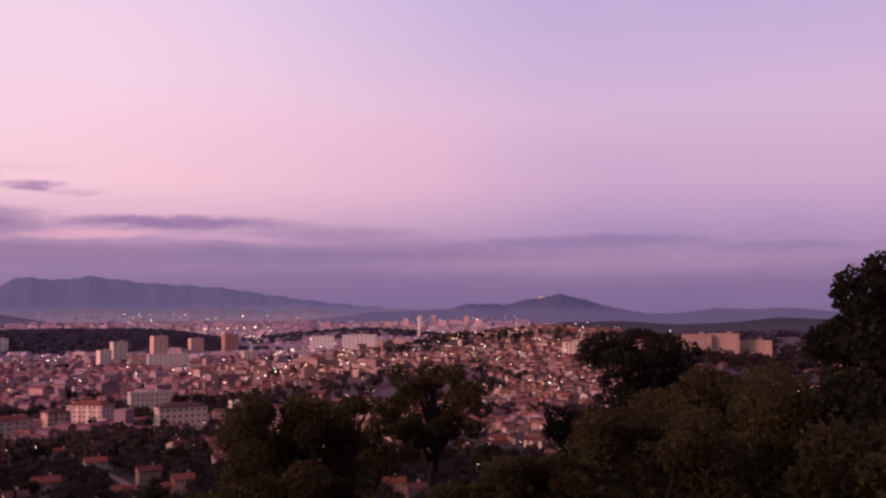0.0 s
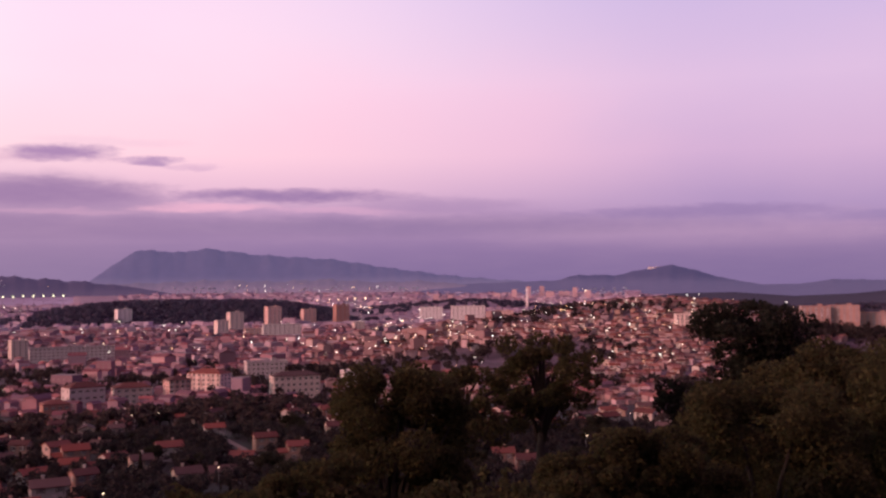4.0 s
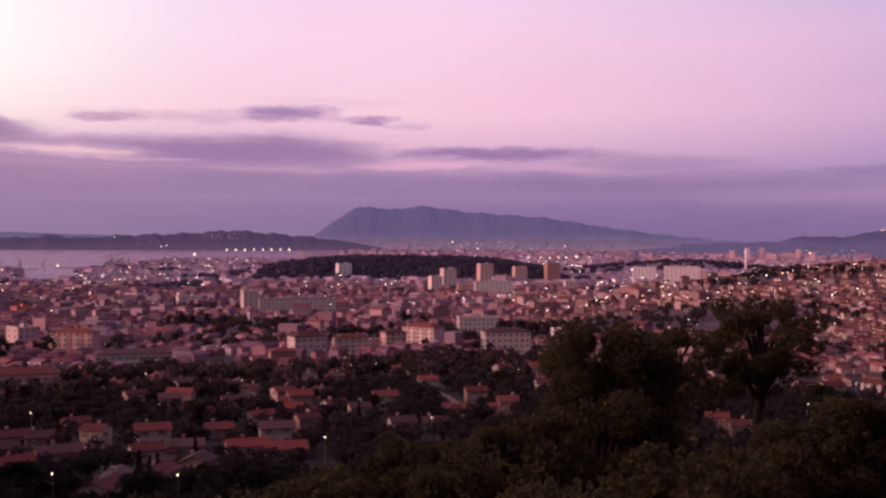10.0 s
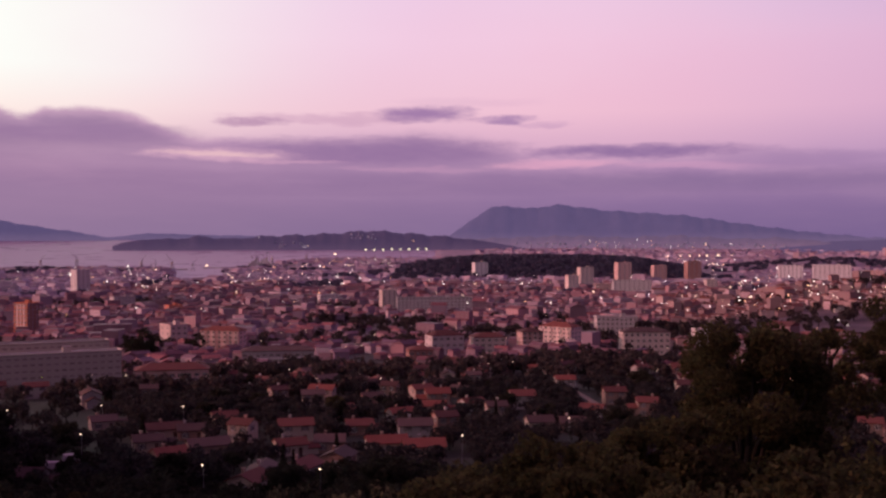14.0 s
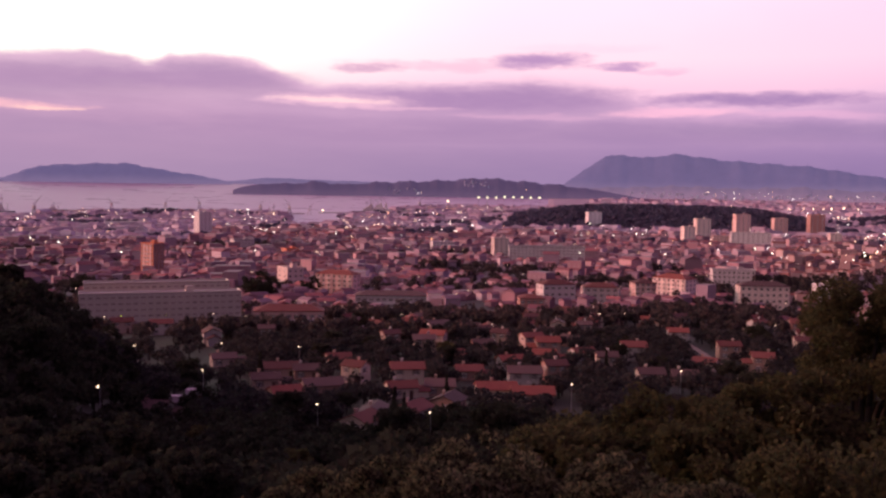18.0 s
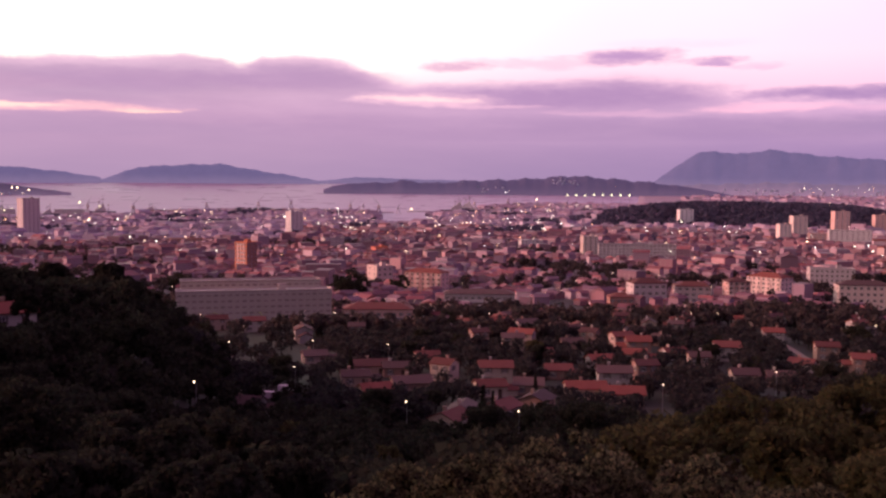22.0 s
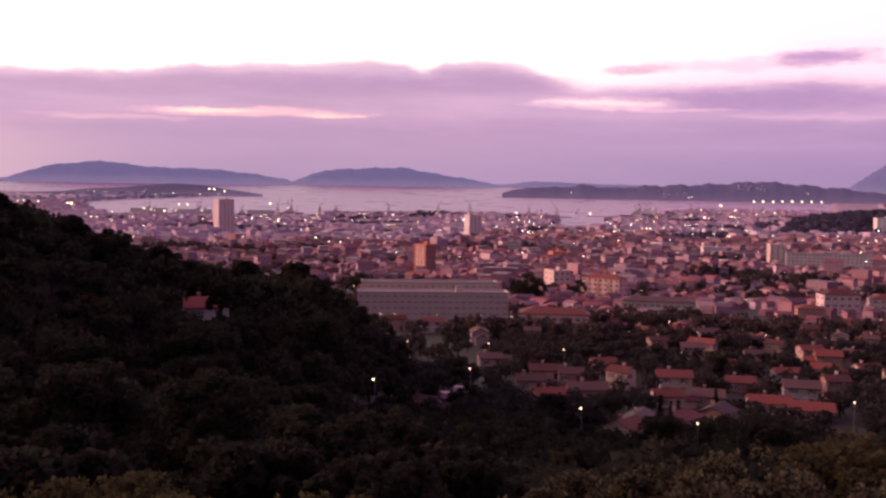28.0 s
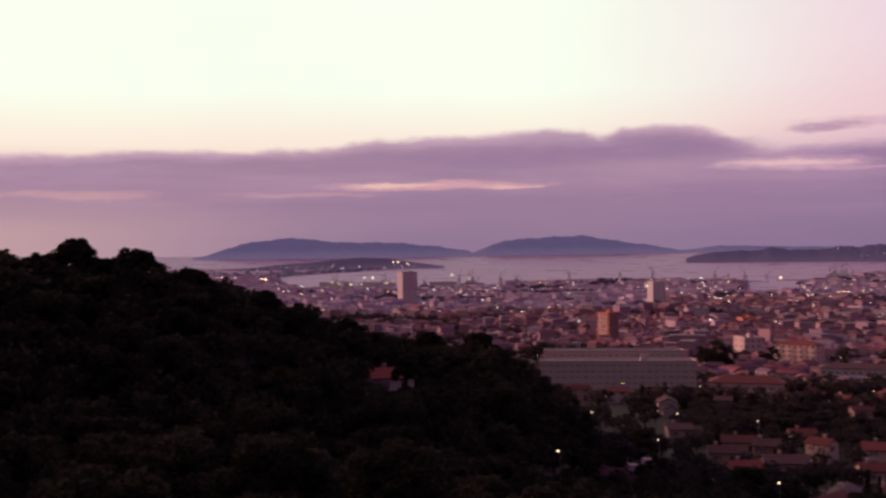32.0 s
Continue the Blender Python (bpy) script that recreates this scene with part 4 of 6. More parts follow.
KITS = [house_kit(w, dp, h, r, wing, i) for i, (w, dp, h, r, wing) in enumerate((
    (7.6, 6.4, 5.0, 1.3, 0), (7.4, 6.0, 2.9, 1.3, 3.0), (6.6, 6.0, 5.1, 1.3, 2.8), (9.0, 6.4, 4.9, 1.4, 0),
    (7.4, 6.4, 2.9, 1.4, 0), (6.2, 5.6, 5.2, 1.2, 0), (8.2, 6.6, 5.0, 1.5, 3.0), (10.0, 6.4, 3.0, 1.4, 0)))]
KIT_LABEL = ["two-storey villa with a clay tile roof and shutters", "low villa with a side wing and clay tile roof", "tall rendered house with a lower wing", "long two-storey house with a clay tile roof",
             "low rendered bungalow with a clay tile roof", "small two-storey cottage with a tile roof", "large villa with a wing and clay tile roof", "long low house with a clay tile roof"]
used = set()


def house(a, d, kit, turn):
    g = at(a, d)
    KEEP_OUT.append((g.x, g.y, 7.5))
    m = Matrix.Translation(g) @ Matrix.Rotation(radians(turn - a), 4, "Z")
    if kit in used:
        ob = copy_thing(KITS[kit], m)
    else:
        used.add(kit)
        ob = KITS[kit]
        ob.matrix_basis = m
    return tagged(ob, KIT_LABEL[kit], "house", "houses below the hillside")


# houses that stand out by themselves
HOUSES = [(-26.02, 440, 3, 4), (-23.95, 428, 3, 2), (-25.89, 314, 4, -10), (-24.42, 234, 1, -25), (-18.3, 275, 1, 8), (-17.4, 296, 7, 5), (-15.1, 262, 7, 12), (-16.0, 292, 1, 5), (-17.17, 250, 4, 20), (-12.84, 212, 4, 60),
          (-12.1, 222, 4, 80), (-10.6, 258, 1, 15), (-9.94, 226, 4, 60), (-10.3, 280, 3, 5), (-11.29, 374, 5, 20), (-9.35, 358, 0, 4), (-5.0, 384, 5, -20), (-6.0, 366, 1, 10), (-3.24, 374, 0, 24), (-2.5, 338, 1, 0)]
HOUSES += [(-6.16, 474, 5, 0), (-13.23, 452, 4, 10), (-11.63, 482, 4, -10), (-6.75, 292, 1, 8), (-3.6, 276, 3, 6), (-3.1, 252, 7, 5), (-1.9, 292, 5, 20), (-1.02, 390, 4, -35), (-0.37, 347, 1, 30), (2.46, 353, 6, 10),
           (-0.09, 449, 6, 15), (0.52, 536, 5, 20), (3.43, 300, 4, 15), (5.3, 300, 1, 10), (-8.4, 262, 4, 0), (-7.9, 238, 4, 70), (-5.2, 258, 7, 10), (-8.3, 500, 3, 12), (4.86, 417, 0, 10), (7.6, 372, 0, 12)]
HOUSES += [(9.4, 340, 2, 8), (11.6, 410, 3, 14), (-20.6, 322, 1, 10), (-36.6, 188, 4, 8), (-14.2, 318, 4, 14), (-13.2, 282, 5, -30), (-7.74, 330, 4, 18), (-4.4, 318, 4, 22), (1.0, 318, 5, 12), (6.4, 334, 4, -14), (-12.6, 404, 1, 6), (-2.3, 420, 4, 10)]
for a, d, kit, turn in HOUSES:
    house(a, d, kit, turn)
    for back, r in ((9, 3), (17, 2.5)) if d < 300 and -20 < a < 4 else ((9, 2.5),):
        KEEP_OUT.append(((d - back) * math.sin(radians(a)), (d - back) * math.cos(radians(a)), r))


def free(x, y, r):
    return all((x - kx) ** 2 + (y - ky) ** 2 > (kr + r) ** 2 for kx, ky, kr in KEEP_OUT)


rng = np.random.RandomState(11)
cells = []
for i in range(-44, 44):
    for j in range(0, 44):
        x, y = i * 15.5 + rng.uniform(-4.5, 4.5), j * 15.5 + rng.uniform(-4.5, 4.5)
        d, a = math.hypot(x, y), math.degrees(math.atan2(x, y))
        if not (258 < d < 640 and -28 < a < 45):
            continue
        if a < -22 and d < 330:
            continue
        grove = noise.noise((x * 0.011, y * 0.011, 4.0))
        if grove > (-0.08 if d < 430 else 0.05) or rng.rand() < (0.74 if d < 430 else 0.35) or (a > 24 and d < 380):
            continue
        cells.append((d, a, x, y))
cells.sort()
count = 0
for d, a, x, y in cells:
    if count < 110 and free(x, y, 3):
        house(a, d, int(rng.randint(8)), rng.choice((-35, -12, 5, 18, 40, 92)) + rng.uniform(-8, 8))
        count += 1

# ---- the rest of the town, past counting ----
def town(name, label, cells, seed, hazy=False, mats=None):
    """Joined houses: walls, gabled or flat roofs, and dark windows on those not too far off."""
    rng = np.random.RandomState(seed)
    V, F, Mi, n0 = [], [], [], 0
    for x, y, w, dp, h, rise, ang, wins, *given in cells:
        z = given[0] if given else float(land(x, y))
        ca, sa = math.cos(ang), math.sin(ang)
        hw, hd = w / 2, dp / 2
        loc = [(-hw, -hd, -4), (hw, -hd, -4), (hw, hd, -4), (-hw, hd, -4), (-hw, -hd, h), (hw, -hd, h), (hw, hd, h), (-hw, hd, h)]
        faces = [((0, 1, 5, 4), 0), ((1, 2, 6, 5), 0), ((2, 3, 7, 6), 0), ((3, 0, 4, 7), 0)]
        k = 8
        if rise > 0:
            o = 0.4
            loc += [(-hw - o, -hd - o, h - .1), (hw + o, -hd - o, h - .1), (hw + o, hd + o, h - .1), (-hw - o, hd + o, h - .1), (-hw - o, 0, h + rise), (hw + o, 0, h + rise)]
            faces += [((k, k + 1, k + 5, k + 4), 1), ((k + 2, k + 3, k + 4, k + 5), 1), ((k + 1, k + 2, k + 5, k + 5), 1), ((k + 3, k, k + 4, k + 4), 1)]
            k += 6
        else:
            loc += [(-hw, -hd, h + .01), (hw, -hd, h + .01), (hw, hd, h + .01), (-hw, hd, h + .01)]
            faces += [((k, k + 1, k + 2, k + 3), 2)]
            k += 4
        if wins:
            nb, nf = max(2, int(w / 3.5)), max(1, int(h / 2.4))
            for side in (-1, 1):
                for fl in range(nf):
                    for b in range(nb):
                        cx, cz = (b + .5) / nb * w - hw, fl * 2.4 + 0.8
                        yy = side * (hd + 0.05)
                        loc += [(cx - .45, yy, cz), (cx + .45, yy, cz), (cx + .45, yy, cz + 1.2), (cx - .45, yy, cz + 1.2)]
                        faces.append(((k, k + 1, k + 2, k + 3), 3))
                        k += 4
        V.extend((x + ca * lx - sa * ly, y + sa * lx + ca * ly, z + lz) for lx, ly, lz in loc)
        for f, m in faces:
            F.append(tuple(dict.fromkeys(i + n0 for i in f)))
            Mi.append(m)
        n0 += k
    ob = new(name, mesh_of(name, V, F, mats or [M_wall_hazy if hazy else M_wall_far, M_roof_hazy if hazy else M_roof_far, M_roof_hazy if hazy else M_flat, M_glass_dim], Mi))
    return tagged(ob, label, "houses", kind="stuff")


def wooded(x, y):
    """Share of trees: the ridge, the knolls and groves between the houses."""
    d, a = math.hypot(x, y), math.degrees(math.atan2(x, y))
    hx, hy = 2150 * math.sin(radians(3.6)), 2150 * math.cos(radians(3.6))
    if abs(x - hx) < 300 and -290 < y - hy < 200:
        return 1.0
    hx, hy = 2650 * math.sin(radians(19)), 2650 * math.cos(radians(19))
    if abs(x - hx) < 260 and abs(y - hy) < 150:
        return 0.9
    if a > 34 and d > 1060:
        return 0.9
    if a > 15 and d > 1180 and d < 1500:
        return 0.6
    return 0.5 + 1.1 * noise.noise((x * 0.006, y * 0.006, 9.0)) - (0.20 if d > 1100 else 0.06)


def town_cells(d0, d1, cell, seed, a0=-46, a1=48):
    rng = np.random.RandomState(seed)
    out = []
    n = int(d1 / cell) + 1
    for i in range(-n, n):
        for j in range(0, n):
            x, y = (i + rng.uniform(-.3, .3)) * cell, (j + rng.uniform(-.3, .3)) * cell
            d = math.hypot(x, y)
            if not d0 < d < d1:
                continue
            a = math.degrees(math.atan2(x, y))
            if not a0 < a < a1:
                continue
            if -70 < a < 8 and d > np.interp(a, SHORE_AZ, SHORE_D) - 14:
                continue
            wd = wooded(x, y)
            big = rng.rand() < (0.10 if d > 900 else 0.05)
            if big and not free(x, y, 10):
                continue
            if wd > 0.40 + rng.rand() * 0.35 or rng.rand() < 0.12 or (d < 760 and not free(x, y, 6)) or (d >= 760 and not free(x, y, 1)):
                continue
            q = noise.noise((x * 0.004, y * 0.004, 1.0))
            ang = round(q * 7) * 0.45 + rng.choice((0, 1.5708)) + rng.normal() * 0.06
            w = cell * rng.uniform(0.5, 0.85)
            h = rng.choice((2.9, 4.6, 5.0, 6.8))
            if 900 < d < 1900 and a < 14:
                h = rng.choice((4.6, 5.0, 6.6, 7.0, 9.0))
            if d >= 1900:
                h = rng.choice((3.5, 5.0, 6.5))
            if big:
                w, h = cell * rng.uniform(0.9, 1.6), rng.uniform(8, 14) if d < 1900 else rng.uniform(5, 9)
            if cell < 10:
                w, h, big = cell * rng.uniform(0.6, 0.92), rng.choice((2.5, 2.8, 3.6, 4.4)), False
            rise = w * 0.16 if rng.rand() < (0.8 if not big else 0.25) else 0
            out.append((x, y, w, w * rng.uniform(0.55, 0.9), h, rise, ang, d < 1250))
    return out


rest = [(x, y, 9.0, 7.0, 5.0, 1.4, float(rng.uniform(0, 3.1)), True) for d, a, x, y in cells if free(x, y, 3)]
new_cells = town_cells(560, 1300, 11.0, 21, -46, 10)
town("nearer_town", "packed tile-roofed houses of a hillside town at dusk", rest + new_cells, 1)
def hill_house(w, dep, h, seed):
    """A small hillside house with a gable roof, chimney, door and two windows towards the valley."""
    ob = thing("house", (0, 0, 0))
    hp, m = Heap(), 0.22 * dep
    hp.add([(-w / 2, -dep / 2, -2.5), (w / 2, -dep / 2, -2.5), (w / 2, dep / 2, -2.5), (-w / 2, dep / 2, -2.5), (-w / 2, -dep / 2, h), (w / 2, -dep / 2, h), (w / 2, dep / 2, h), (-w / 2, dep / 2, h), (-w / 2, 0, h + m), (w / 2, 0, h + m)],
           [(0, 1, 5, 4), (2, 3, 7, 6), (1, 2, 6, 9, 5), (3, 0, 4, 8, 7)])
    part("wall", hp.mesh("wall", [M_wall]), ob)
    hp, o = Heap(), 0.35
    prof = [(-dep / 2 - o, h - o * 0.44), (0, h + m), (dep / 2 + o, h - o * 0.44), (dep / 2 + o, h - o * 0.44 + 0.2), (0, h + m + 0.2), (-dep / 2 - o, h - o * 0.44 + 0.2)]
    hp.add([(x, y, z) for x in (-w / 2 - o, w / 2 + o) for y, z in prof], [(0, 1, 7, 6), (1, 2, 8, 7), (2, 3, 9, 8), (3, 4, 10, 9), (4, 5, 11, 10), (5, 0, 6, 11), (0, 5, 4, 1), (1, 4, 3, 2), (6, 7, 10, 11), (7, 8, 9, 10)])
    part("roof", hp.mesh("roof", [M_roof]), ob)
    hp = Heap()
    hp.box(-0.3, 0.3, -0.3, 0.3, -0.6, 0.9)
    part("chimney", hp.mesh("chimney", [M_wall]), ob, m=Matrix.Translation((w * (0.25 if seed % 2 else -0.25), 0.4, h + m * 0.8)))
    part("door", DOOR, ob, m=Matrix.Translation((w * 0.05, -dep / 2, 0.05)))
    for x in (-0.3, 0.33):
        part("window", WIN["small"], ob, m=Matrix.Translation((x * w, -dep / 2, h - 1.9)))
    return ob


HILL_KITS = [hill_house(6.4, 5.2, 3.0, 0), hill_house(7.4, 5.4, 4.4, 1), hill_house(5.8, 5.0, 4.8, 2), hill_house(8.2, 5.6, 2.9, 3)]
rng = np.random.RandomState(41)
count = 0
while count < 120:
    a, d = rng.uniform(17, 35), rng.uniform(690, 1010)
    g = at(a, d)
    if free(g.x, g.y, 3) and wooded(g.x, g.y) < 0.6:
        m = Matrix.Translation(g) @ Matrix.Rotation(radians(rng.choice((-30, 5, 25, 60)) + rng.uniform(-8, 8) - a), 4, "Z")
        kit = HILL_KITS[count % 4]
        if count < 4:
            kit.matrix_basis = m
        else:
            kit = copy_thing(kit, m)
        tagged(kit, "small rendered house with a tile roof on a crowded hill", "house", "houses crowding the hill")
        KEEP_OUT.append((g.x, g.y, 3.5))
        count += 1
town("hillside_houses", "small tile-roofed houses crowding a hill", town_cells(560, 1300, 10.5, 27, 10, 20.5) + town_cells(560, 1300, 8.6, 25, 20.5, 48), 6, mats=[M_wall_warm, M_roof_warm, M_roof_warm, M_glass_dim])
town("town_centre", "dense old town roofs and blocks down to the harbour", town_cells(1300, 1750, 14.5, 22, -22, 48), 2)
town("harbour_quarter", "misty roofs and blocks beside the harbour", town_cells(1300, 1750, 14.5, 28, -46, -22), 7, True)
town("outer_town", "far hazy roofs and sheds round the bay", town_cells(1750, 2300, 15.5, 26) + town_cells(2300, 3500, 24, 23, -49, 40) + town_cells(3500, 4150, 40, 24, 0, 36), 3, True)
slope_cells = []
rng = np.random.RandomState(31)
for ridge_name, a0, a1, q0, q1, n in (("backdrop_plain_hills", -3, 17, 0.0, 0.3, 170), ("backdrop_tongue", -47, -39, 0.0, 0.5, 60), ("backdrop_fort_hill", 22, 28, 0.0, 0.2, 50), ("backdrop_peninsula", -7.2, -5.7, 0.45, 0.8, 16), ("backdrop_peninsula", -11.5, -9.5, 0.1, 0.5, 10)):
    for i in range(n):
        x, y, z = on_ridge(ridge_name, rng.uniform(a0, a1), rng.uniform(q0, q1))
        w = rng.uniform(5, 9) * (1.6 if ridge_name == "backdrop_tongue" else 1)
        slope_cells.append((x, y, w, w * 0.6, rng.uniform(3, 6), 0 if rng.rand() < .5 else 2.5, rng.uniform(0, 3.1), False, z))
for i in range(190):
    a = rng.uniform(-48, -34.3)
    d = float(np.interp(a, TONGUE_AZ, TONGUE_D)) + rng.uniform(15, 60 + 330 * rng.rand() * min(1, (-33.5 - a) / 8))
    x, y, w = d * math.sin(radians(a)), d * math.cos(radians(a)), rng.uniform(8, 20)
    slope_cells.append((x, y, w, w * 0.6, rng.uniform(4, 9), 0 if rng.rand() < .5 else 2.5, rng.uniform(-0.4, 0.4) - radians(a), False, float(land(x, y))))
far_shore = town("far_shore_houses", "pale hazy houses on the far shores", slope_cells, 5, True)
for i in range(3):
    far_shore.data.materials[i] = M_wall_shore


# ---- trees ----
def crown_points(rng, clumps, per, r, spread):
    """Points in clumps: each clump a centre and radius."""
    pts = []
    for (x, y, z), k in clumps:
        p = rng.normal(size=(per, 3))
        p *= (k * rng.uniform(0.35, 1.0, per) ** 0.5 / np.linalg.norm(p, axis=1))[:, None]
        p[:, 2] *= spread
        pts.append(p + (x, y, z))
    return np.concatenate(pts)


def tree_meshes(h, r, style, seed, leaf, per, clumps_n):
    """Trunk with limbs, and a crown of leaves in uneven clumps. style: pine (flat-topped), open (pine with gaps), umbrella, oak (rounded to the ground), cypress."""
    rng = np.random.RandomState(seed)
    hp = Heap()
    lean = rng.normal(size=2) * 0.03 * h
    base_r = 0.018 * h + 0.03
    trunk_top = h * (0.8 if style in ("umbrella", "open") else 0.72 if style == "pine" else 0.6 if style == "oak" else 0.9)
    hp.tube([(0, 0, -0.6), (lean[0] * .4, lean[1] * .4, trunk_top * 0.5), (lean[0], lean[1], trunk_top)], [base_r * 1.3, base_r, base_r * 0.45], 8)
    clumps = []
    for i in range(clumps_n):
        t = rng.uniform(0, 6.283)
        if style == "pine":
            z = h * rng.uniform(0.58, 0.95)
            lim = r * math.sqrt(max(0.05, 1 - ((z / h - 0.66) / 0.36) ** 2))
            rad = lim * math.sqrt(rng.rand())
            k = r * rng.uniform(0.22, 0.38)
        elif style == "open":
            z = h * rng.uniform(0.72, 0.97)
            lim = r * math.sqrt(max(0.05, 1 - ((z / h - 0.80) / 0.19) ** 2))
            rad = lim * math.sqrt(rng.rand())
            k = r * rng.uniform(0.13, 0.26)
        elif style == "umbrella":
            q = math.sqrt(rng.rand())
            rad = r * 0.86 * q
            cap = min(3.0 + 0.26 * r, 0.62 * h)
            z = h - cap * 0.28 - cap * 0.75 * q ** 2.2 - cap * 0.22 * rng.rand()
            k = r * rng.uniform(0.15, 0.26)
        elif style == "oak":
            z = h * rng.uniform(0.16, 0.93)
            lim = r * math.sqrt(max(0.04, 1 - ((z / h - 0.5) / 0.52) ** 2))
            rad = lim * rng.rand() ** 0.4
            k = r * rng.uniform(0.18, 0.34)
        else:
            z = h * rng.uniform(0.06, 0.97)
            rad = r * 0.55 * (1 - (z / h) ** 2) * rng.rand()
            k = r * (0.55 * (1 - z / h) + 0.22)
        cpos = (lean[0] + rad * math.cos(t), lean[1] + rad * math.sin(t), z)
        clumps.append((cpos, k))
        if style != "cypress" and i % 3 == 0:
            s = rng.uniform(0.78, 0.96) if style == "open" else rng.uniform(0.4, 0.9)
            p0 = (lean[0] * s, lean[1] * s, trunk_top * s)
            mid = tuple((p0[q] + cpos[q]) / 2 + (0.06 * h if q == 2 else 0) for q in range(3))
            hp.tube([p0, mid, cpos], [base_r * 0.45, base_r * 0.3, base_r * 0.12], 5)
    pts = crown_points(rng, clumps, per, r, 0.75 if style != "cypress" else 1.4)
    pts = pts[pts[:, 2] > 0.1]
    v, f = quads(pts, leaf, rng)
    return hp, v, f


def sprigs(h, r, seed, leaf, n):
    """Upright shoots over a shrub's crown: thin stems with leaves set along them."""
    rng = np.random.RandomState(seed + 700)
    hp, pts = Heap(), []
    for i in range(n):
        t, q = rng.uniform(0, 6.283), math.sqrt(rng.rand())
        x, y = r * 0.95 * q * math.cos(t), r * 0.95 * q * math.sin(t)
        z = h * (0.5 + 0.47 * math.sqrt(max(0.0, 1 - q * q))) - 0.04
        tall = rng.uniform(0.07, 0.2)
        lean = rng.normal(size=2) * 0.12 * tall + np.array((x, y)) / r * 0.35 * tall
        hp.tube([(x, y, z - 0.1), (x + lean[0] * .5, y + lean[1] * .5, z + tall * .5), (x + lean[0], y + lean[1], z + tall)], [0.006, 0.005, 0.003], 4)
        for u in np.linspace(0.05, 1.0, 16):
            pts.append((x + lean[0] * u + rng.normal() * 0.028, y + lean[1] * u + rng.normal() * 0.028, z + tall * u))
    v, f = quads(np.array(pts), leaf * 1.15, rng, 1.9)
    return hp, v, f


def tree(name, a, d, h, r, style, seed, leaf, per, n, mat, label, lift=0.0, turn=0, shoots=0):
    g = at(a, d, lift)
    hp, v, f = tree_meshes(h, r, style, seed, leaf, per, n)
    if shoots:
        twigs, v2, f2 = sprigs(h, r, seed, leaf, shoots)
        hp.add(np.concatenate(twigs.v), twigs.f)
        v, f = np.concatenate([v, v2]), np.concatenate([f, f2 + len(v)])
    ob = thing(name, g, turn, label, "tree" if h > 3 else "shrub")
    part("trunk", hp.mesh("trunk", [M_bark], True), ob)
    part("crown", fast_mesh("crown", v, f, [mat]), ob)
    return ob


def top(a, d, e):
    """Height of a tree at (a, d) whose top is seen at e degrees."""
    return 88 + d * math.tan(radians(e)) - float(land(d * math.sin(radians(a)), d * math.cos(radians(a))))


# trees beside the viewpoint
tree("oak_tree", 13.9, 30, top(13.9, 30, -4.0), 2.3, "oak", 1, 0.075, 700, 120, M_leaf, "dense dark evergreen oak with a rounded crown")
tree("oak_tree", 10.6, 26, top(10.6, 26, -9.3), 1.9, "oak", 2, 0.10, 350, 80, M_leaf, "low dark evergreen oak bush")
tree("pine_tree", 22.4, 46, top(22.4, 46, -2.9), 3.0, "open", 3, 0.11, 230, 48, M_leaf, "open airy pine with gaps between its boughs")
tree("pine_tree", 18.8, 42, top(18.8, 42, -4.6), 2.6, "open", 13, 0.11, 190, 32, M_leaf, "small airy pine with a thin crown")
tree("pine_tree", 34.9, 58, top(34.9, 58, -0.8), 3.7, "pine", 4, 0.16, 420, 64, M_leaf_dark, "dark umbrella pine with a dense crown")
tree("pine_tree", 31.4, 52, top(31.4, 52, -4.3), 3.0, "oak", 5, 0.15, 380, 44, M_leaf_dark, "dark pine with a low crown")
tree("oak_tree", 38.5, 30, top(38.5, 30, -2.6), 2.5, "oak", 6, 0.08, 760, 100, M_leaf, "brownish evergreen oak on the slope")
tree("oak_tree", 42.5, 24, top(42.5, 24, -2.8), 2.6, "oak", 7, 0.07, 760, 100, M_leaf, "brownish evergreen oak on the slope")
tree("oak_tree", 35.2, 19, top(35.2, 19, -5.2), 1.9, "oak", 8, 0.055, 760, 90, M_leaf, "bushy evergreen oak near the viewpoint")
tree("oak_tree", 29.2, 16, top(29.2, 16, -7.0), 1.3, "oak", 9, 0.05, 760, 80, M_leaf, "bushy evergreen oak near the viewpoint")
tree("oak_tree", 25.5, 15, top(25.5, 15, -9.3), 1.0, "oak", 19, 0.048, 640, 64, M_leaf, "low oak bush near the viewpoint")
tree("pine_tree", 49.0, 22, top(49.0, 22, 4.2), 2.3, "oak", 10, 0.10, 420, 110, M_leaf_dark, "tall dark pine at the edge of the slope")
tree("pine_tree", 46.3, 27, top(46.3, 27, 0.4), 1.6, "oak", 11, 0.11, 380, 80, M_leaf_dark, "dark pine at the edge of the slope")
tree("oak_tree", 46.6, 8.5, top(46.6, 8.5, -5.0), 0.95, "oak", 12, 0.042, 520, 84, M_leaf, "leafy young oak with small leaves")
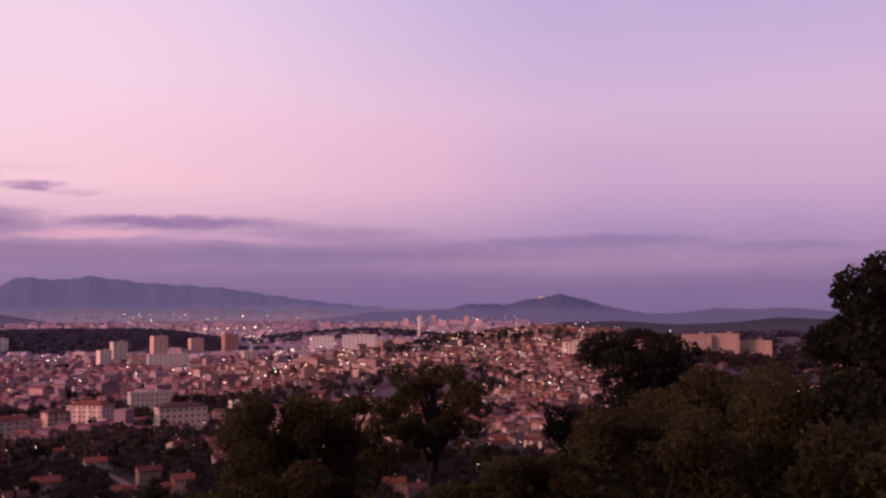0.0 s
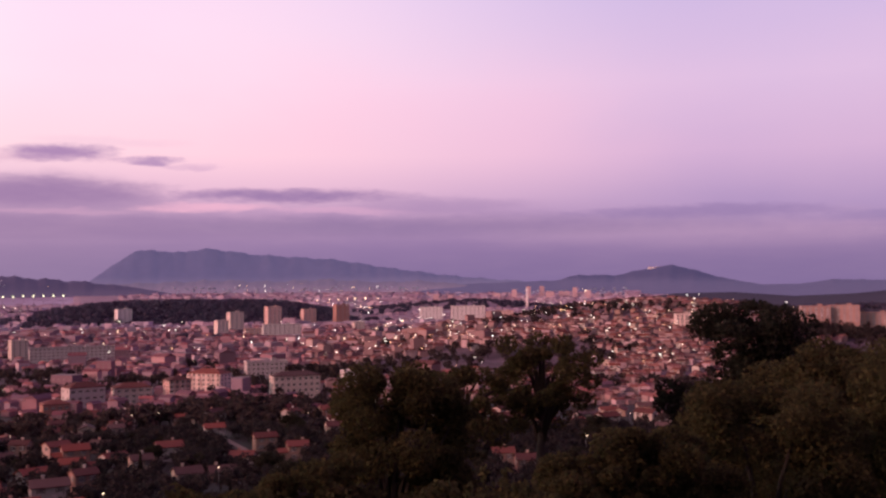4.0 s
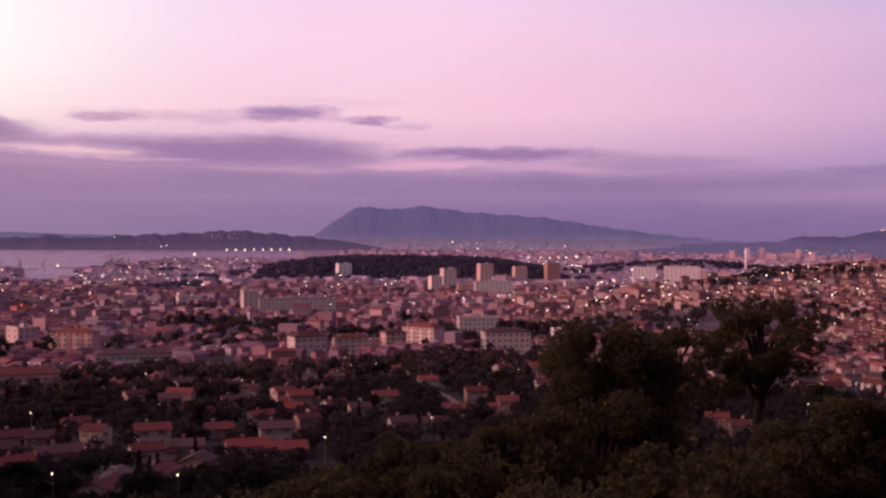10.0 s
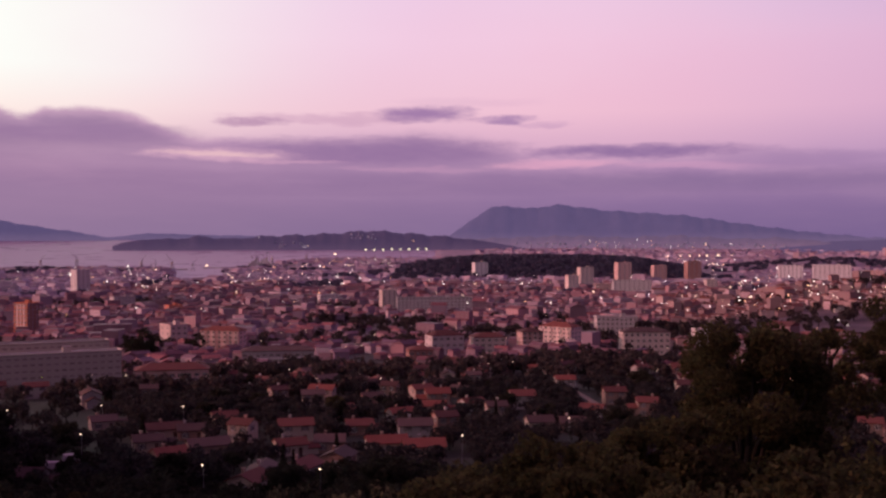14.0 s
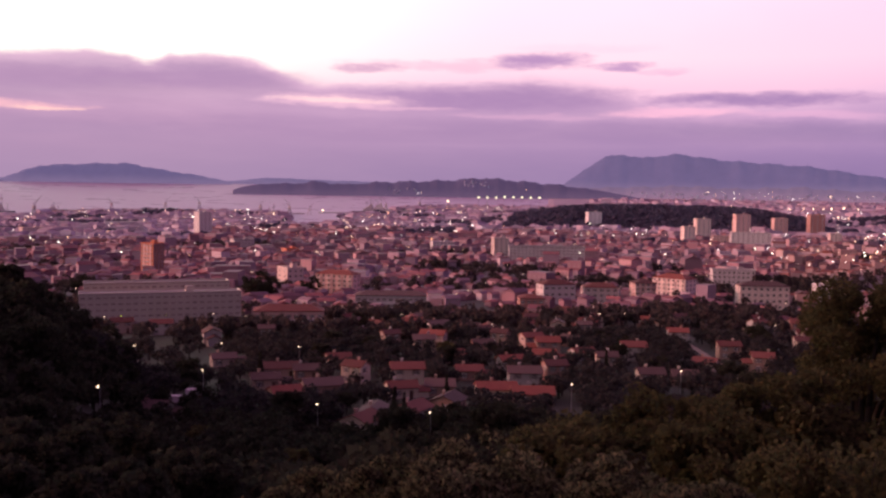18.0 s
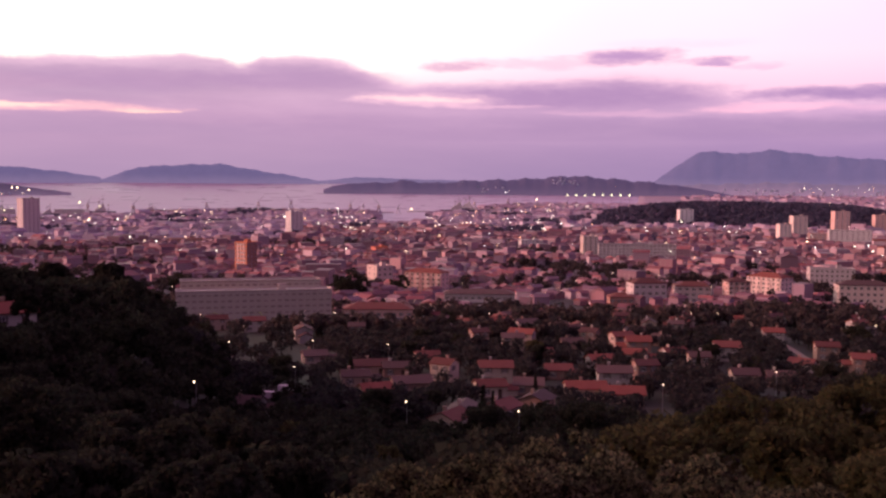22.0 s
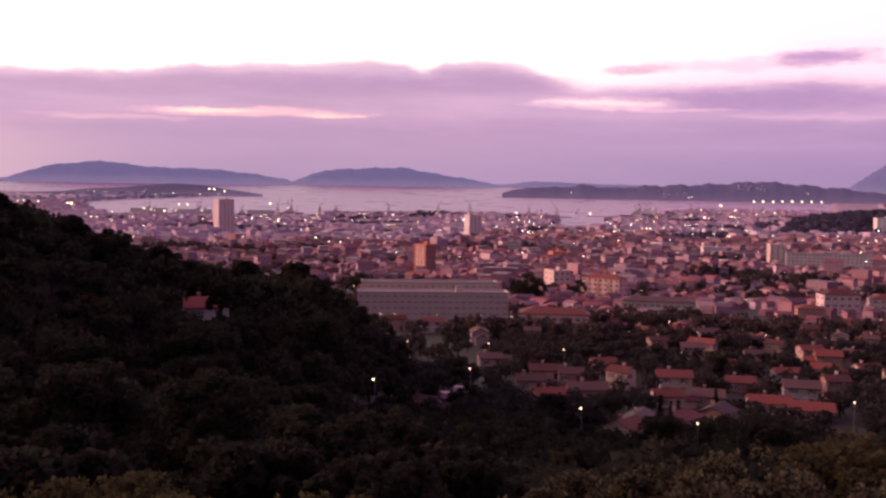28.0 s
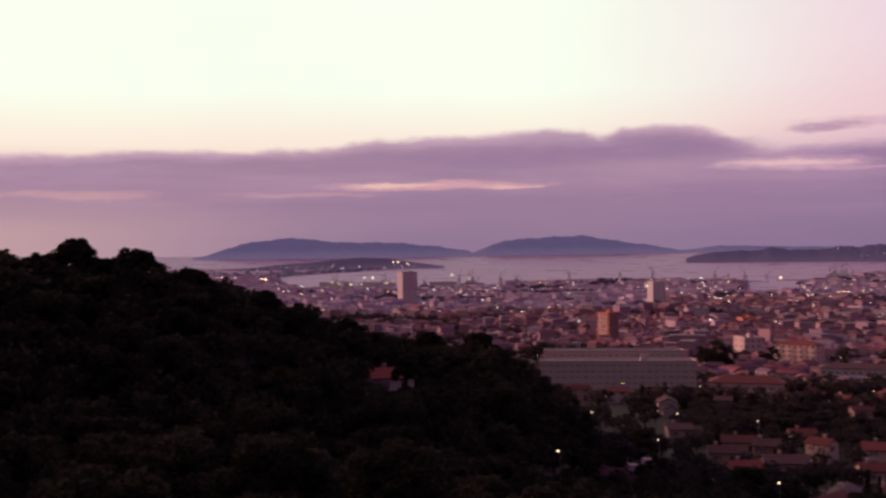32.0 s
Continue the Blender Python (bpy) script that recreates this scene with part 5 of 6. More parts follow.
for i, (a, d, e, r) in enumerate(((4.5, 15, -11.6, 1.7), (8.5, 13, -12.6, 1.2), (-0.5, 14, -13.6, 1.2), (-5.5, 9.5, -14.0, 0.9), (-9.5, 9, -14.9, 0.8), (-13.5, 9.5, -16.0, 0.7), (-17.5, 9, -17.2, 0.6),
                                  (1.5, 9, -15.2, 0.8), (6.0, 8.5, -16.0, 0.8), (-22, 9, -18.6, 0.6), (13, 11, -13.5, 1.0), (19.5, 13, -10.6, 1.5), (-31, 10, -17.6, 0.9), (-41, 11, -16.2, 0.9), (-38, 10, -17.5, 0.8), (-46, 10, -16.5, 1.0))):
    h = max(0.9, top(a, d, e))
    tree("oak_shrub", a, d, h, r, "oak", 30 + i, (0.030 if -20 < a < 8 else 0.04) if d < 12 else 0.06, 620 if d < 12 and -20 < a < 8 else 360, 74, M_leaf_light if -20 < a < 8 and d < 12 else M_leaf, "evergreen oak shrub with small pale-backed leaves" if d < 12 else "dark evergreen oak shrub", shoots=55 if d < 12 else 40)

for i, (a, d, e, r, st) in enumerate(((-30, 40, -12.5, 2.6, "oak"), (-36, 48, -10.5, 3.0, "oak"), (-43, 44, -9.5, 3.0, "oak"), (-50, 42, -8.0, 3.0, "oak"), (-57, 44, -6.0, 3.2, "oak"), (-26.5, 60, -12.8, 2.8, "oak"),
                                      (-33, 66, -9.6, 3.2, "pine"), (-40, 68, -8.0, 3.3, "oak"), (-47, 66, -6.4, 3.2, "pine"), (-54, 68, -4.6, 3.4, "oak"), (-22, 52, -15.0, 2.4, "oak"), (-34, 30, -14.6, 2.2, "oak"), (-27, 28, -16.4, 2.0, "oak"), (-46, 28, -13.5, 2.4, "oak"), (-53, 30, -11.5, 2.4, "oak"))):
    h = min(9.0, max(3.2, top(a, d, e)))
    tree("oak_tree" if st == "oak" else "pine_tree", a, d, h, r, st, 80 + i, 0.17, 230, 70, M_leaf_dark, "dark evergreen oak on the shaded slope" if st == "oak" else "dark pine on the shaded slope")

# trees of the middle distance
TREE_KITS = []
for i, (h, r, style, mat, lab) in enumerate(((9, 4.6, "pine", M_leaf_dark, "dark umbrella pine with a spreading crown"), (7.5, 3.8, "pine", M_leaf_dark, "dark umbrella pine with a spreading crown"),
                                             (6.5, 3.4, "oak", M_leaf_dark, "dark evergreen oak with a round crown"), (5, 2.8, "oak", M_leaf, "low dark evergreen oak tree"), (8.5, 4.0, "oak", M_leaf_dark, "tall dark evergreen oak"),
                                             (9, 1.1, "cypress", M_leaf_dark, "slim dark pointed cypress tree"))):
    hp, v, f = tree_meshes(h, r, style, 60 + i, 0.36, 75, 40 if style != "cypress" else 26)
    TREE_KITS.append((hp.mesh("trunk", [M_bark], True), fast_mesh("crown", v, f, [mat]), lab, v, ("pine_tree", "pine_tree", "oak_tree", "oak_tree", "oak_tree", "cypress")[i]))


def mid_tree(x, y, kit, scale, turn):
    tr, cr, lab, _, name = TREE_KITS[kit]
    ob = thing(name, (x, y, float(land(x, y))), turn, lab, "tree", "trees on the slopes")
    ob.scale = (scale, scale, scale)
    part("trunk", tr, ob)
    part("crown", cr, ob)
    return ob


def woods(name, label, spots, mat, per, leaf, seed):
    """Joined trees past counting: a stem and tufts of leaves for each."""
    rng = np.random.RandomState(seed)
    V, F, n = [], [], 0
    for x, y, h, r in spots:
        z = float(land(x, y))
        p = rng.normal(size=(per, 3))
        p *= (rng.uniform(0.45, 1.0, per) / np.linalg.norm(p, axis=1))[:, None]
        p = p * (r, r, h * 0.34) + (x, y, z + h * 0.62)
        v, f = quads(p, leaf * (0.7 + 0.3 * r / 3), rng, 1.3)
        s = 0.05 * h
        st = np.array([(x - s, y, z - 1), (x + s, y, z - 1), (x + s, y, z + h * .6), (x - s, y, z + h * .6)])
        V.append(np.concatenate([v, st]))
        F.append(np.concatenate([f, [[4 * per, 4 * per + 1, 4 * per + 2, 4 * per + 3]]]) + n)
        n += 4 * per + 4
    ob = new(name, fast_mesh(name, np.concatenate(V), np.concatenate(F), [mat]))
    return tagged(ob, label, "trees", kind="stuff")


rng = np.random.RandomState(5)
spots_spur, spots_valley = [], []
for i in range(-58, 60):
    for j in range(0, 82):
        x, y = (i + rng.uniform(-.4, .4)) * 5.4, (j + rng.uniform(-.4, .4)) * 5.4
        d, a = math.hypot(x, y), math.degrees(math.atan2(x, y))
        if -66 < a < -22 and 74 < d < 285 and free(x, y, 1) and not (-37.5 < a < -35.6 and 160 < d < 205) and not (-25.2 < a < -22.8 and 212 < d < 232):
            spots_spur.append((d, x, y))
        elif -31 <= a < 52 and 62 < d < 430 and free(x, y, 1.5):
            gap = noise.noise((x * 0.011, y * 0.011, 4.0))
            if -28 < a < -20 and 300 < d < 455 and rng.rand() < 0.6:
                continue
            if gap > -0.45 or d < 235 or rng.rand() < 0.5:
                if d < 235 or rng.rand() < 0.85:
                    spots_valley.append((d, x, y))
left = []
for spots, most in ((spots_spur, 150), (spots_valley, 140)):
    order = sorted(spots, key=lambda s: rng.rand())
    for i, (d, x, y) in enumerate(order):
        if i < most:
            mid_tree(x, y, int(rng.choice((0, 1, 2, 3, 4), p=(.25, .2, .25, .1, .2))), rng.uniform(0.65, 1.1), rng.uniform(0, 360))
        else:
            left.append((x, y, rng.uniform(4, 7.5), rng.uniform(2, 3.6)))
for a, d, s in ((-10.96, 205, 1.2), (-18.54, 280, 1.05), (-10.4, 215, 0.9), (-5.0, 330, 0.9), (-8.0, 250, 0.8), (1.0, 300, 1.0)):
    mid_tree(d * math.sin(radians(a)), d * math.cos(radians(a)), 5, s, 40)
for a, d, s in ((-18.9, 590, 2.2), (-18.2, 600, 1.7), (-15.9, 610, 1.6), (-28.2, 640, 1.5)):
    mid_tree(d * math.sin(radians(a)), d * math.cos(radians(a)), 4, s, 70)
for i, (a, e, d, r) in enumerate(((-57.2, 0.5, 212, 3.8), (-55.6, 0.45, 200, 3.2), (-53.7, 1.2, 205, 5.2), (-52.2, 0.2, 198, 3.0), (-50.5, 0.65, 206, 5.8), (-47.5, -0.45, 205, 5.0), (-45.7, -2.2, 208, 2.6), (-43.6, -1.8, 205, 4.2), (-41.7, -2.5, 212, 2.4),
                                  (-39.0, -3.4, 210, 3.0), (-34.5, -4.2, 225, 4.0), (-31.6, -4.3, 215, 4.6), (-30.9, -5.2, 205, 2.9))):
    tree("pine_tree", a, d, max(5.5, top(a, d, e)), r, "umbrella", 140 + i, 0.42, 150, 52, M_leaf_dark, "umbrella pine with a broad domed crown on the crest")
tree("pine_tree", -35.75, 176, top(-35.75, 176, -5.5), 2.7, "umbrella", 160, 0.40, 150, 46, M_leaf_dark, "dark umbrella pine beside a hillside house")
for k in range(26):
    a, d = rng.uniform(-37.8, -35.4), rng.uniform(160, 178)
    g = at(a, d)
    left.append((g.x, g.y, max(2.5, top(a, d, rng.uniform(-7.9, -7.1) - (0.5 if abs(a + 36.7) < 0.4 else 0))), rng.uniform(1.4, 2.2)))
for k in range(130):
    a, d = rng.uniform(-60, -31), rng.uniform(196, 214)
    g = at(a, d)
    e = float(np.interp(a, (-60, -53.7, -50, -47, -45.5, -44, -41, -38, -35, -31, -29), (0.0, 0.35, 0.0, -1.1, -2.3, -2.6, -3.2, -4.3, -4.9, -5.0, -6.2))) - rng.uniform(0.0, 0.9)
    left.append((g.x, g.y, max(4.0, top(a, d, e)), rng.uniform(2.6, 3.8)))
for k in range(620):
    a, d = rng.uniform(-62, -23), math.sqrt(rng.uniform(80 ** 2, 235 ** 2))
    x, y = d * math.sin(radians(a)), d * math.cos(radians(a))
    if free(x, y, 2) and not (-37.5 < a < -35.6 and 160 < d < 205) and not (-25.2 < a < -22.8 and 212 < d < 232):
        left.append((x, y, rng.uniform(2.5, 4.5), rng.uniform(2.2, 3.4)))
for k in range(1500):
    a, d = rng.uniform(-24, 14), math.sqrt(rng.uniform(120 ** 2, 225 ** 2))
    x, y = d * math.sin(radians(a)), d * math.cos(radians(a))
    if all((x - kx) ** 2 + (y - ky) ** 2 > 5.5 ** 2 for kx, ky, kr in KEEP_OUT if kr == 7.5):
        left.append((x, y, rng.uniform(1.2, 2.6), rng.uniform(1.4, 2.6)))
def in_valley(spot):
    return math.hypot(spot[0], spot[1]) > 215 and math.degrees(math.atan2(spot[0], spot[1])) > -29


woods("hillside_woods", "dark mixed pines and oaks on the slopes", [spot for spot in left if not in_valley(spot)], M_leaf_dark, 170, 0.75, 3)
woods("valley_woods", "dusky garden trees and bushes between the villas", [spot for spot in left if in_valley(spot)], M_leaf_valley, 150, 0.75, 13)
spots = []
for i in range(5200):
    d = math.sqrt(rng.uniform(400 ** 2, 1300 ** 2))
    a = rng.uniform(-40, 47)
    x, y = d * math.sin(radians(a)), d * math.cos(radians(a))
    if wooded(x, y) > 0.36 + 0.3 * rng.rand() and free(x, y, 0):
        spots.append((x, y, rng.uniform(4, 9), rng.uniform(2.5, 4.5)))
for a, d, ra, rd, n in ((-29.9, 1150, 60, 25, 40), (-5.1, 640, 25, 12, 24), (-23, 1050, 50, 14, 20), (-9, 900, 40, 14, 20), (3, 880, 40, 14, 24), (14, 1000, 50, 16, 24), (5.6, 520, 20, 24, 60), (7.6, 520, 24, 22, 70), (-6.5, 455, 40, 16, 40), (-2.0, 470, 40, 16, 40), (1.5, 500, 30, 14, 30), (-14, 400, 50, 14, 40), (10.9, 760, 26, 18, 26), (-12, 470, 60, 14, 40), (-19.5, 400, 40, 16, 24), (-9, 500, 40, 12, 20), (38.5, 945, 70, 16, 90), (36, 900, 60, 20, 60), (42, 960, 50, 16, 50), (34.5, 1010, 30, 20, 40)):
    for k in range(n):
        x, y = d * math.sin(radians(a)) + rng.normal() * ra * .6, d * math.cos(radians(a)) + rng.normal() * rd * .6
        if free(x, y, -2):
            spots.append((x, y, rng.uniform(6, 11), rng.uniform(3, 5)))
woods("town_trees", "dark trees between the houses", spots, M_leaf_town, 44, 1.7, 4)
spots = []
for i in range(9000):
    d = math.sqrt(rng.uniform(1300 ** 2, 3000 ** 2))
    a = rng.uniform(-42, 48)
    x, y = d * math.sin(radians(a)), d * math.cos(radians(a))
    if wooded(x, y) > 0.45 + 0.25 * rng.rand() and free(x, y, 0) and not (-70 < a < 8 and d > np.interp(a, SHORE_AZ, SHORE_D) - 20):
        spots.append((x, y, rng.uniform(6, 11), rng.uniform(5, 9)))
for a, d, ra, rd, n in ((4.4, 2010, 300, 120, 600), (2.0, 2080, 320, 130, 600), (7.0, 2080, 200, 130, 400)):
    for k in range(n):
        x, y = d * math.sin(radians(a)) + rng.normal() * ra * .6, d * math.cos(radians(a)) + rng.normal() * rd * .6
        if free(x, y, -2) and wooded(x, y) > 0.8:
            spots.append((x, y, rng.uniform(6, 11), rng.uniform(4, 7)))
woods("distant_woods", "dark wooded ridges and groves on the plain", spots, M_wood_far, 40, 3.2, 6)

# ---- lamps ----
def lamp_kit(col, name):
    ob = thing(name, (0, 0, 0))
    hp = Heap()
    hp.tube([(0, 0, 0), (0, 0, 6.2), (0, -0.7, 6.9)], [0.09, 0.06, 0.05], 6)
    part("pole", hp.mesh("pole", [M_steel]), ob)
    hp = Heap()
    hp.tube([(0, -0.7, 6.6), (0, -0.7, 6.68), (0, -0.7, 6.86), (0, -0.7, 6.94)], [0.08, 0.15, 0.15, 0.08], 8)
    part("lamp_head", hp.mesh("lamp_head", [col], True), ob, "glowing lamp head")
    return ob


LAMP = lamp_kit(M_lamp, "street_lamp")
LAMP_G = lamp_kit(M_lamp_green, "street_lamp")
# red pole lamps are added in place of car tail-lights
LAMP_R = lamp_kit(M_lamp_red, "traffic_light")
first = set()


def street_lamp(a, d, kit=None, lift=0.0):
    kit = kit or LAMP
    m = Matrix.Translation(at(a, d, lift))
    if kit in first:
        ob = copy_thing(kit, m)
    else:
        first.add(kit)
        ob = kit
        ob.matrix_basis = m
    if kit is LAMP_R:
        return tagged(ob, "red lamp on a slim steel pole, standing in for car tail-lights", "traffic light", "traffic lights beside the slab block")
    if kit is LAMP_G:
        return tagged(ob, "greenish lit lamp before a slab block", "street lamp", "street lamps in the town")
    return tagged(ob, "lit street lamp on a slim steel pole", "street lamp", "street lamps in the town")


street_lamp(-23.62, 472, LAMP_G, -2.2), street_lamp(-26.0, 470, LAMP_G, -2.4)
for a, d in LAMPS:
    street_lamp(a, d)
street_lamp(-29.62, 572, LAMP_R, -1.5), street_lamp(-29.5, 560, LAMP_R, -4), street_lamp(-29.8, 610, LAMP_R, -2)
rng = np.random.RandomState(8)
placed = 0
while placed < 110:
    d, a = math.sqrt(rng.uniform(430 ** 2, 1150 ** 2)), rng.uniform(-32, 44)
    g = at(a, d)
    if free(g.x, g.y, -3):
        street_lamp(a, d)
        placed += 1
V, F, n0 = [], [], 0
spots = [(math.sqrt(rng.uniform(900 ** 2, 3300 ** 2)), rng.uniform(-43, 46)) for i in range(1250)]
spots += [(rng.uniform(700, 1040), rng.uniform(11, 34)) for i in range(170)]
spots += [(rng.uniform(700, 1020), rng.uniform(10, 32)) for i in range(60)]
spots += [(1150 + 34 * i, 16.6 - 0.1 * i + 0.9 * math.sin(i * 0.35)) for i in range(24)]
spots += [(1700 - 9 * i, -20 + 1.05 * i + rng.normal() * 0.2) for i in range(22)]
for d, a in spots:
    if -70 < a < 8 and d > np.interp(a, SHORE_AZ, SHORE_D) - 10:
        continue
    if d > 2200 and a < 0 and rng.rand() < 0.6:
        continue
    x, y = d * math.sin(radians(a)), d * math.cos(radians(a))
    if wooded(x, y) > 0.7:
        continue
    z = float(land(x, y)) + rng.uniform(7, 13)
    s = d * 0.00056 * rng.uniform(0.45, 1.35)
    o = np.array([(s, 0, 0), (0, s, 0), (-s, 0, 0), (0, -s, 0), (0, 0, s), (0, 0, -s)]) + (x, y, z)
    V.extend(map(tuple, o))
    F.extend(tuple(q + n0 for q in t) for t in ((0, 1, 4), (1, 2, 4), (2, 3, 4), (3, 0, 4), (1, 0, 5), (2, 1, 5), (3, 2, 5), (0, 3, 5)))
    n0 += 6
for ridge_name, a0, a1, q1, n in (("backdrop_peninsula", -19, -3, 0.7, 5), ("backdrop_plain_hills", 6, 16, 0.4, 26), ("backdrop_tongue", -46, -35, 0.2, 14), ("backdrop_fort_hill", 22, 27, 0.15, 5)):
    for i in range(n):
        x, y, z = on_ridge(ridge_name, rng.uniform(a0, a1), rng.uniform(0, q1))
        s = rng.uniform(0.9, 1.9)
        o = np.array([(s, 0, 0), (0, s, 0), (-s, 0, 0), (0, -s, 0), (0, 0, s), (0, 0, -s)]) + (x, y, z + 9)
        V.extend(map(tuple, o))
        F.extend(tuple(q + n0 for q in t) for t in ((0, 1, 4), (1, 2, 4), (2, 3, 4), (3, 0, 4), (1, 0, 5), (2, 1, 5), (3, 2, 5), (0, 3, 5)))
        n0 += 6
lights = new("far_street_lights", mesh_of("far_street_lights", V, F, [M_lamp]))
tagged(lights, "scattered warm street lights over the far town", "street lamps", kind="stuff")


def floodlight(a, d, h, s, mat=None):
    """A mast with a bright lamp on the waterfront."""
    g = at(a, d)
    ob = thing("floodlight_mast", (g.x, g.y, max(g.z, float(swell(d)))), -a, "tall lit floodlight mast on the waterfront", "floodlight", "floodlight masts")
    hp = Heap()
    hp.tube([(0, 0, -2), (0, 0, h)], [0.5, 0.3], 6)
    part("mast", hp.mesh("mast", [M_steel]), ob)
    hp = Heap()
    hp.tube([(0, 0, h - s), (0, 0, h - s * .5), (0, 0, h + s * .5), (0, 0, h + s)], [s * .5, s, s, s * .5], 8)
    part("lamp_head", hp.mesh("lamp_head", [mat or M_lamp], True), ob)


for i in range(8):
    floodlight(-6.38 + i * 0.49, 3560, 31, 3.0, M_lamp_yellow)
floodlight(-8.1, 3350, 22, 2.8)
for a, d, h, s in ((13.2, 3500, 16, 4), (12.6, 3480, 15, 3.4), (12.2, 3480, 14, 2.6), (11.7, 3460, 14, 3), (11.2, 3460, 14, 2.6), (10.5, 3440, 13, 2.6), (13.9, 3500, 15, 2.4), (7.5, 3500, 14, 3), (2.6, 3450, 13, 2.4),
                   (25.6, 3450, 38, 3)):
    floodlight(a, d, h, s * 0.68)
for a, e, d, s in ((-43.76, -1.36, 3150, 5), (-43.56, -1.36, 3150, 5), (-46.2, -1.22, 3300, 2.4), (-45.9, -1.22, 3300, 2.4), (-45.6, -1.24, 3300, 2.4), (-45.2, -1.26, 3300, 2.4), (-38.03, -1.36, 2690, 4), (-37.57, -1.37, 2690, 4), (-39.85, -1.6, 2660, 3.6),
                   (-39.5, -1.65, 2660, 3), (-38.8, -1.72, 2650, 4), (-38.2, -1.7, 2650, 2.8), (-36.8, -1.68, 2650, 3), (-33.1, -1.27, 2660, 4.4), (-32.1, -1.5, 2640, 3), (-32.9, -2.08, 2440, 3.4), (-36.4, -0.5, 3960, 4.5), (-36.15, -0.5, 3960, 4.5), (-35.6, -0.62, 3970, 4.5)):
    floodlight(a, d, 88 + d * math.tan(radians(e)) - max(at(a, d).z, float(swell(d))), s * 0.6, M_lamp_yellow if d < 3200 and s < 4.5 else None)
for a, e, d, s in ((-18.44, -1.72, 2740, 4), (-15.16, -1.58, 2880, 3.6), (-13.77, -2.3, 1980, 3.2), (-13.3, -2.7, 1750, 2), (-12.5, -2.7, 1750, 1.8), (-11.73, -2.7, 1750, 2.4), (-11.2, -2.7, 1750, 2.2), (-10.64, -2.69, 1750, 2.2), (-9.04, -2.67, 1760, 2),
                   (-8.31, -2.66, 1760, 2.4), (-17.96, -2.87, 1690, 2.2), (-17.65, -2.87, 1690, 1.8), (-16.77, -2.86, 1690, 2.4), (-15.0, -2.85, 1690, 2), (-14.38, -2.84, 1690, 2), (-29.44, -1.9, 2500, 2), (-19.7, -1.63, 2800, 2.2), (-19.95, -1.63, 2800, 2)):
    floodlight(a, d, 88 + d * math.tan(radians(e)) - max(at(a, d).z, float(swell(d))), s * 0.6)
for a, h in ((29.2, 4), (29.6, 5), (30.2, 8), (30.1, 5)):
    g = Vector((4640 * math.sin(radians(a)), 4640 * math.cos(radians(a)), 88 + 4640 * math.tan(radians(0.6))))
    ob = thing("fort_building", g, -a, "small pale fort building on the hilltop", "fort")
    hp = Heap()
    hp.box(-14, 14, -8, 8, -12, h)
    part("wall", hp.mesh("wall", [M_white]), ob)
    hp = Heap()
    hp.box(-15, 15, -9, 9, h, h + 1.5)
    part("roof", hp.mesh("roof", [M_flat]), ob)


# ---- harbour ----
def quay(a, d, length, width, turn, h=2.2):
    x, y = d * math.sin(radians(a)), d * math.cos(radians(a))
    ob = thing("quay", (x, y, float(swell(d))), -a + turn, "low grey stone quay with bollards", "quay", "harbour quays")
    hp = Heap()
    hp.box(-length / 2, length / 2, -width / 2, width / 2, -4, h)
    part("deck", hp.mesh("deck", [M_grey]), ob)
    for i in range(8):
        hp = Heap()
        x0 = (i + .5) / 8 * length - length / 2
        hp.tube([(x0, -width * .4, h), (x0, -width * .4, h + 1.2)], [0.6, 0.8], 8)
        part("bollard", hp.mesh("bollard", [M_steel]), ob)
    return ob


quay(-13.9, 2900, 150, 26, 3), quay(-16.9, 2790, 70, 24, 8), quay(-38.5, 2690, 246, 80, 2), quay(-33.25, 2670, 176, 50, 4), quay(-27.5, 2860, 160, 18, 4)


def ship(a, d, length, turn, label, tall=1.0):
    x, y = d * math.sin(radians(a)), d * math.cos(radians(a))
    ob = thing("ship", (x, y, float(swell(d))), -a + turn, label, "ship", "ships in the harbour")
    L, B, H = length / 2, length * 0.07, length * 0.065
    prof = [(-1, .75), (-.9, .95), (-.3, 1), (.5, 1), (.8, .6), (1, .04)]
    v = [(px * L, s * pb * B * (0.8 if z < 0 else 1), z) for z in (-2, H) for px, pb in prof for s in (-1, 1)]
    f = []
    for i in range(5):
        p, q = 2 * i, 2 * i + 12
        f += [(p, p + 2, q + 2, q), (p + 3, p + 1, q + 1, q + 3), (q, q + 2, q + 3, q + 1)]
    f += [(1, 0, 12, 13), (10, 11, 23, 22)]
    hp = Heap()
    hp.add(v, f)
    part("hull", hp.mesh("hull", [M_hull]), ob)
    hp = Heap()
    for x0, x1, h0, h1, b in ((-.55, .25, 0, .07, .8), (-.35, .12, .07, .13, .65), (-.1, .1, .13, .19, .5)):
        hp.box(x0 * L, x1 * L, -b * B, b * B, H + h0 * length * tall, H + h1 * length * tall)
    part("superstructure", hp.mesh("superstructure", [M_grey]), ob)
    for x0, h in ((-.25, .34), (.03, .42), (.45, .2)):
        hp = Heap()
        hp.tube([(x0 * L, 0, H), (x0 * L, 0, H + h * length * tall)], [0.9, 0.4], 6)
        hp.box(x0 * L - 4, x0 * L + 4, -0.4, 0.4, H + h * length * tall * .7, H + h * length * tall * .74)
        part("mast", hp.mesh("mast", [M_steel]), ob)
    return ob


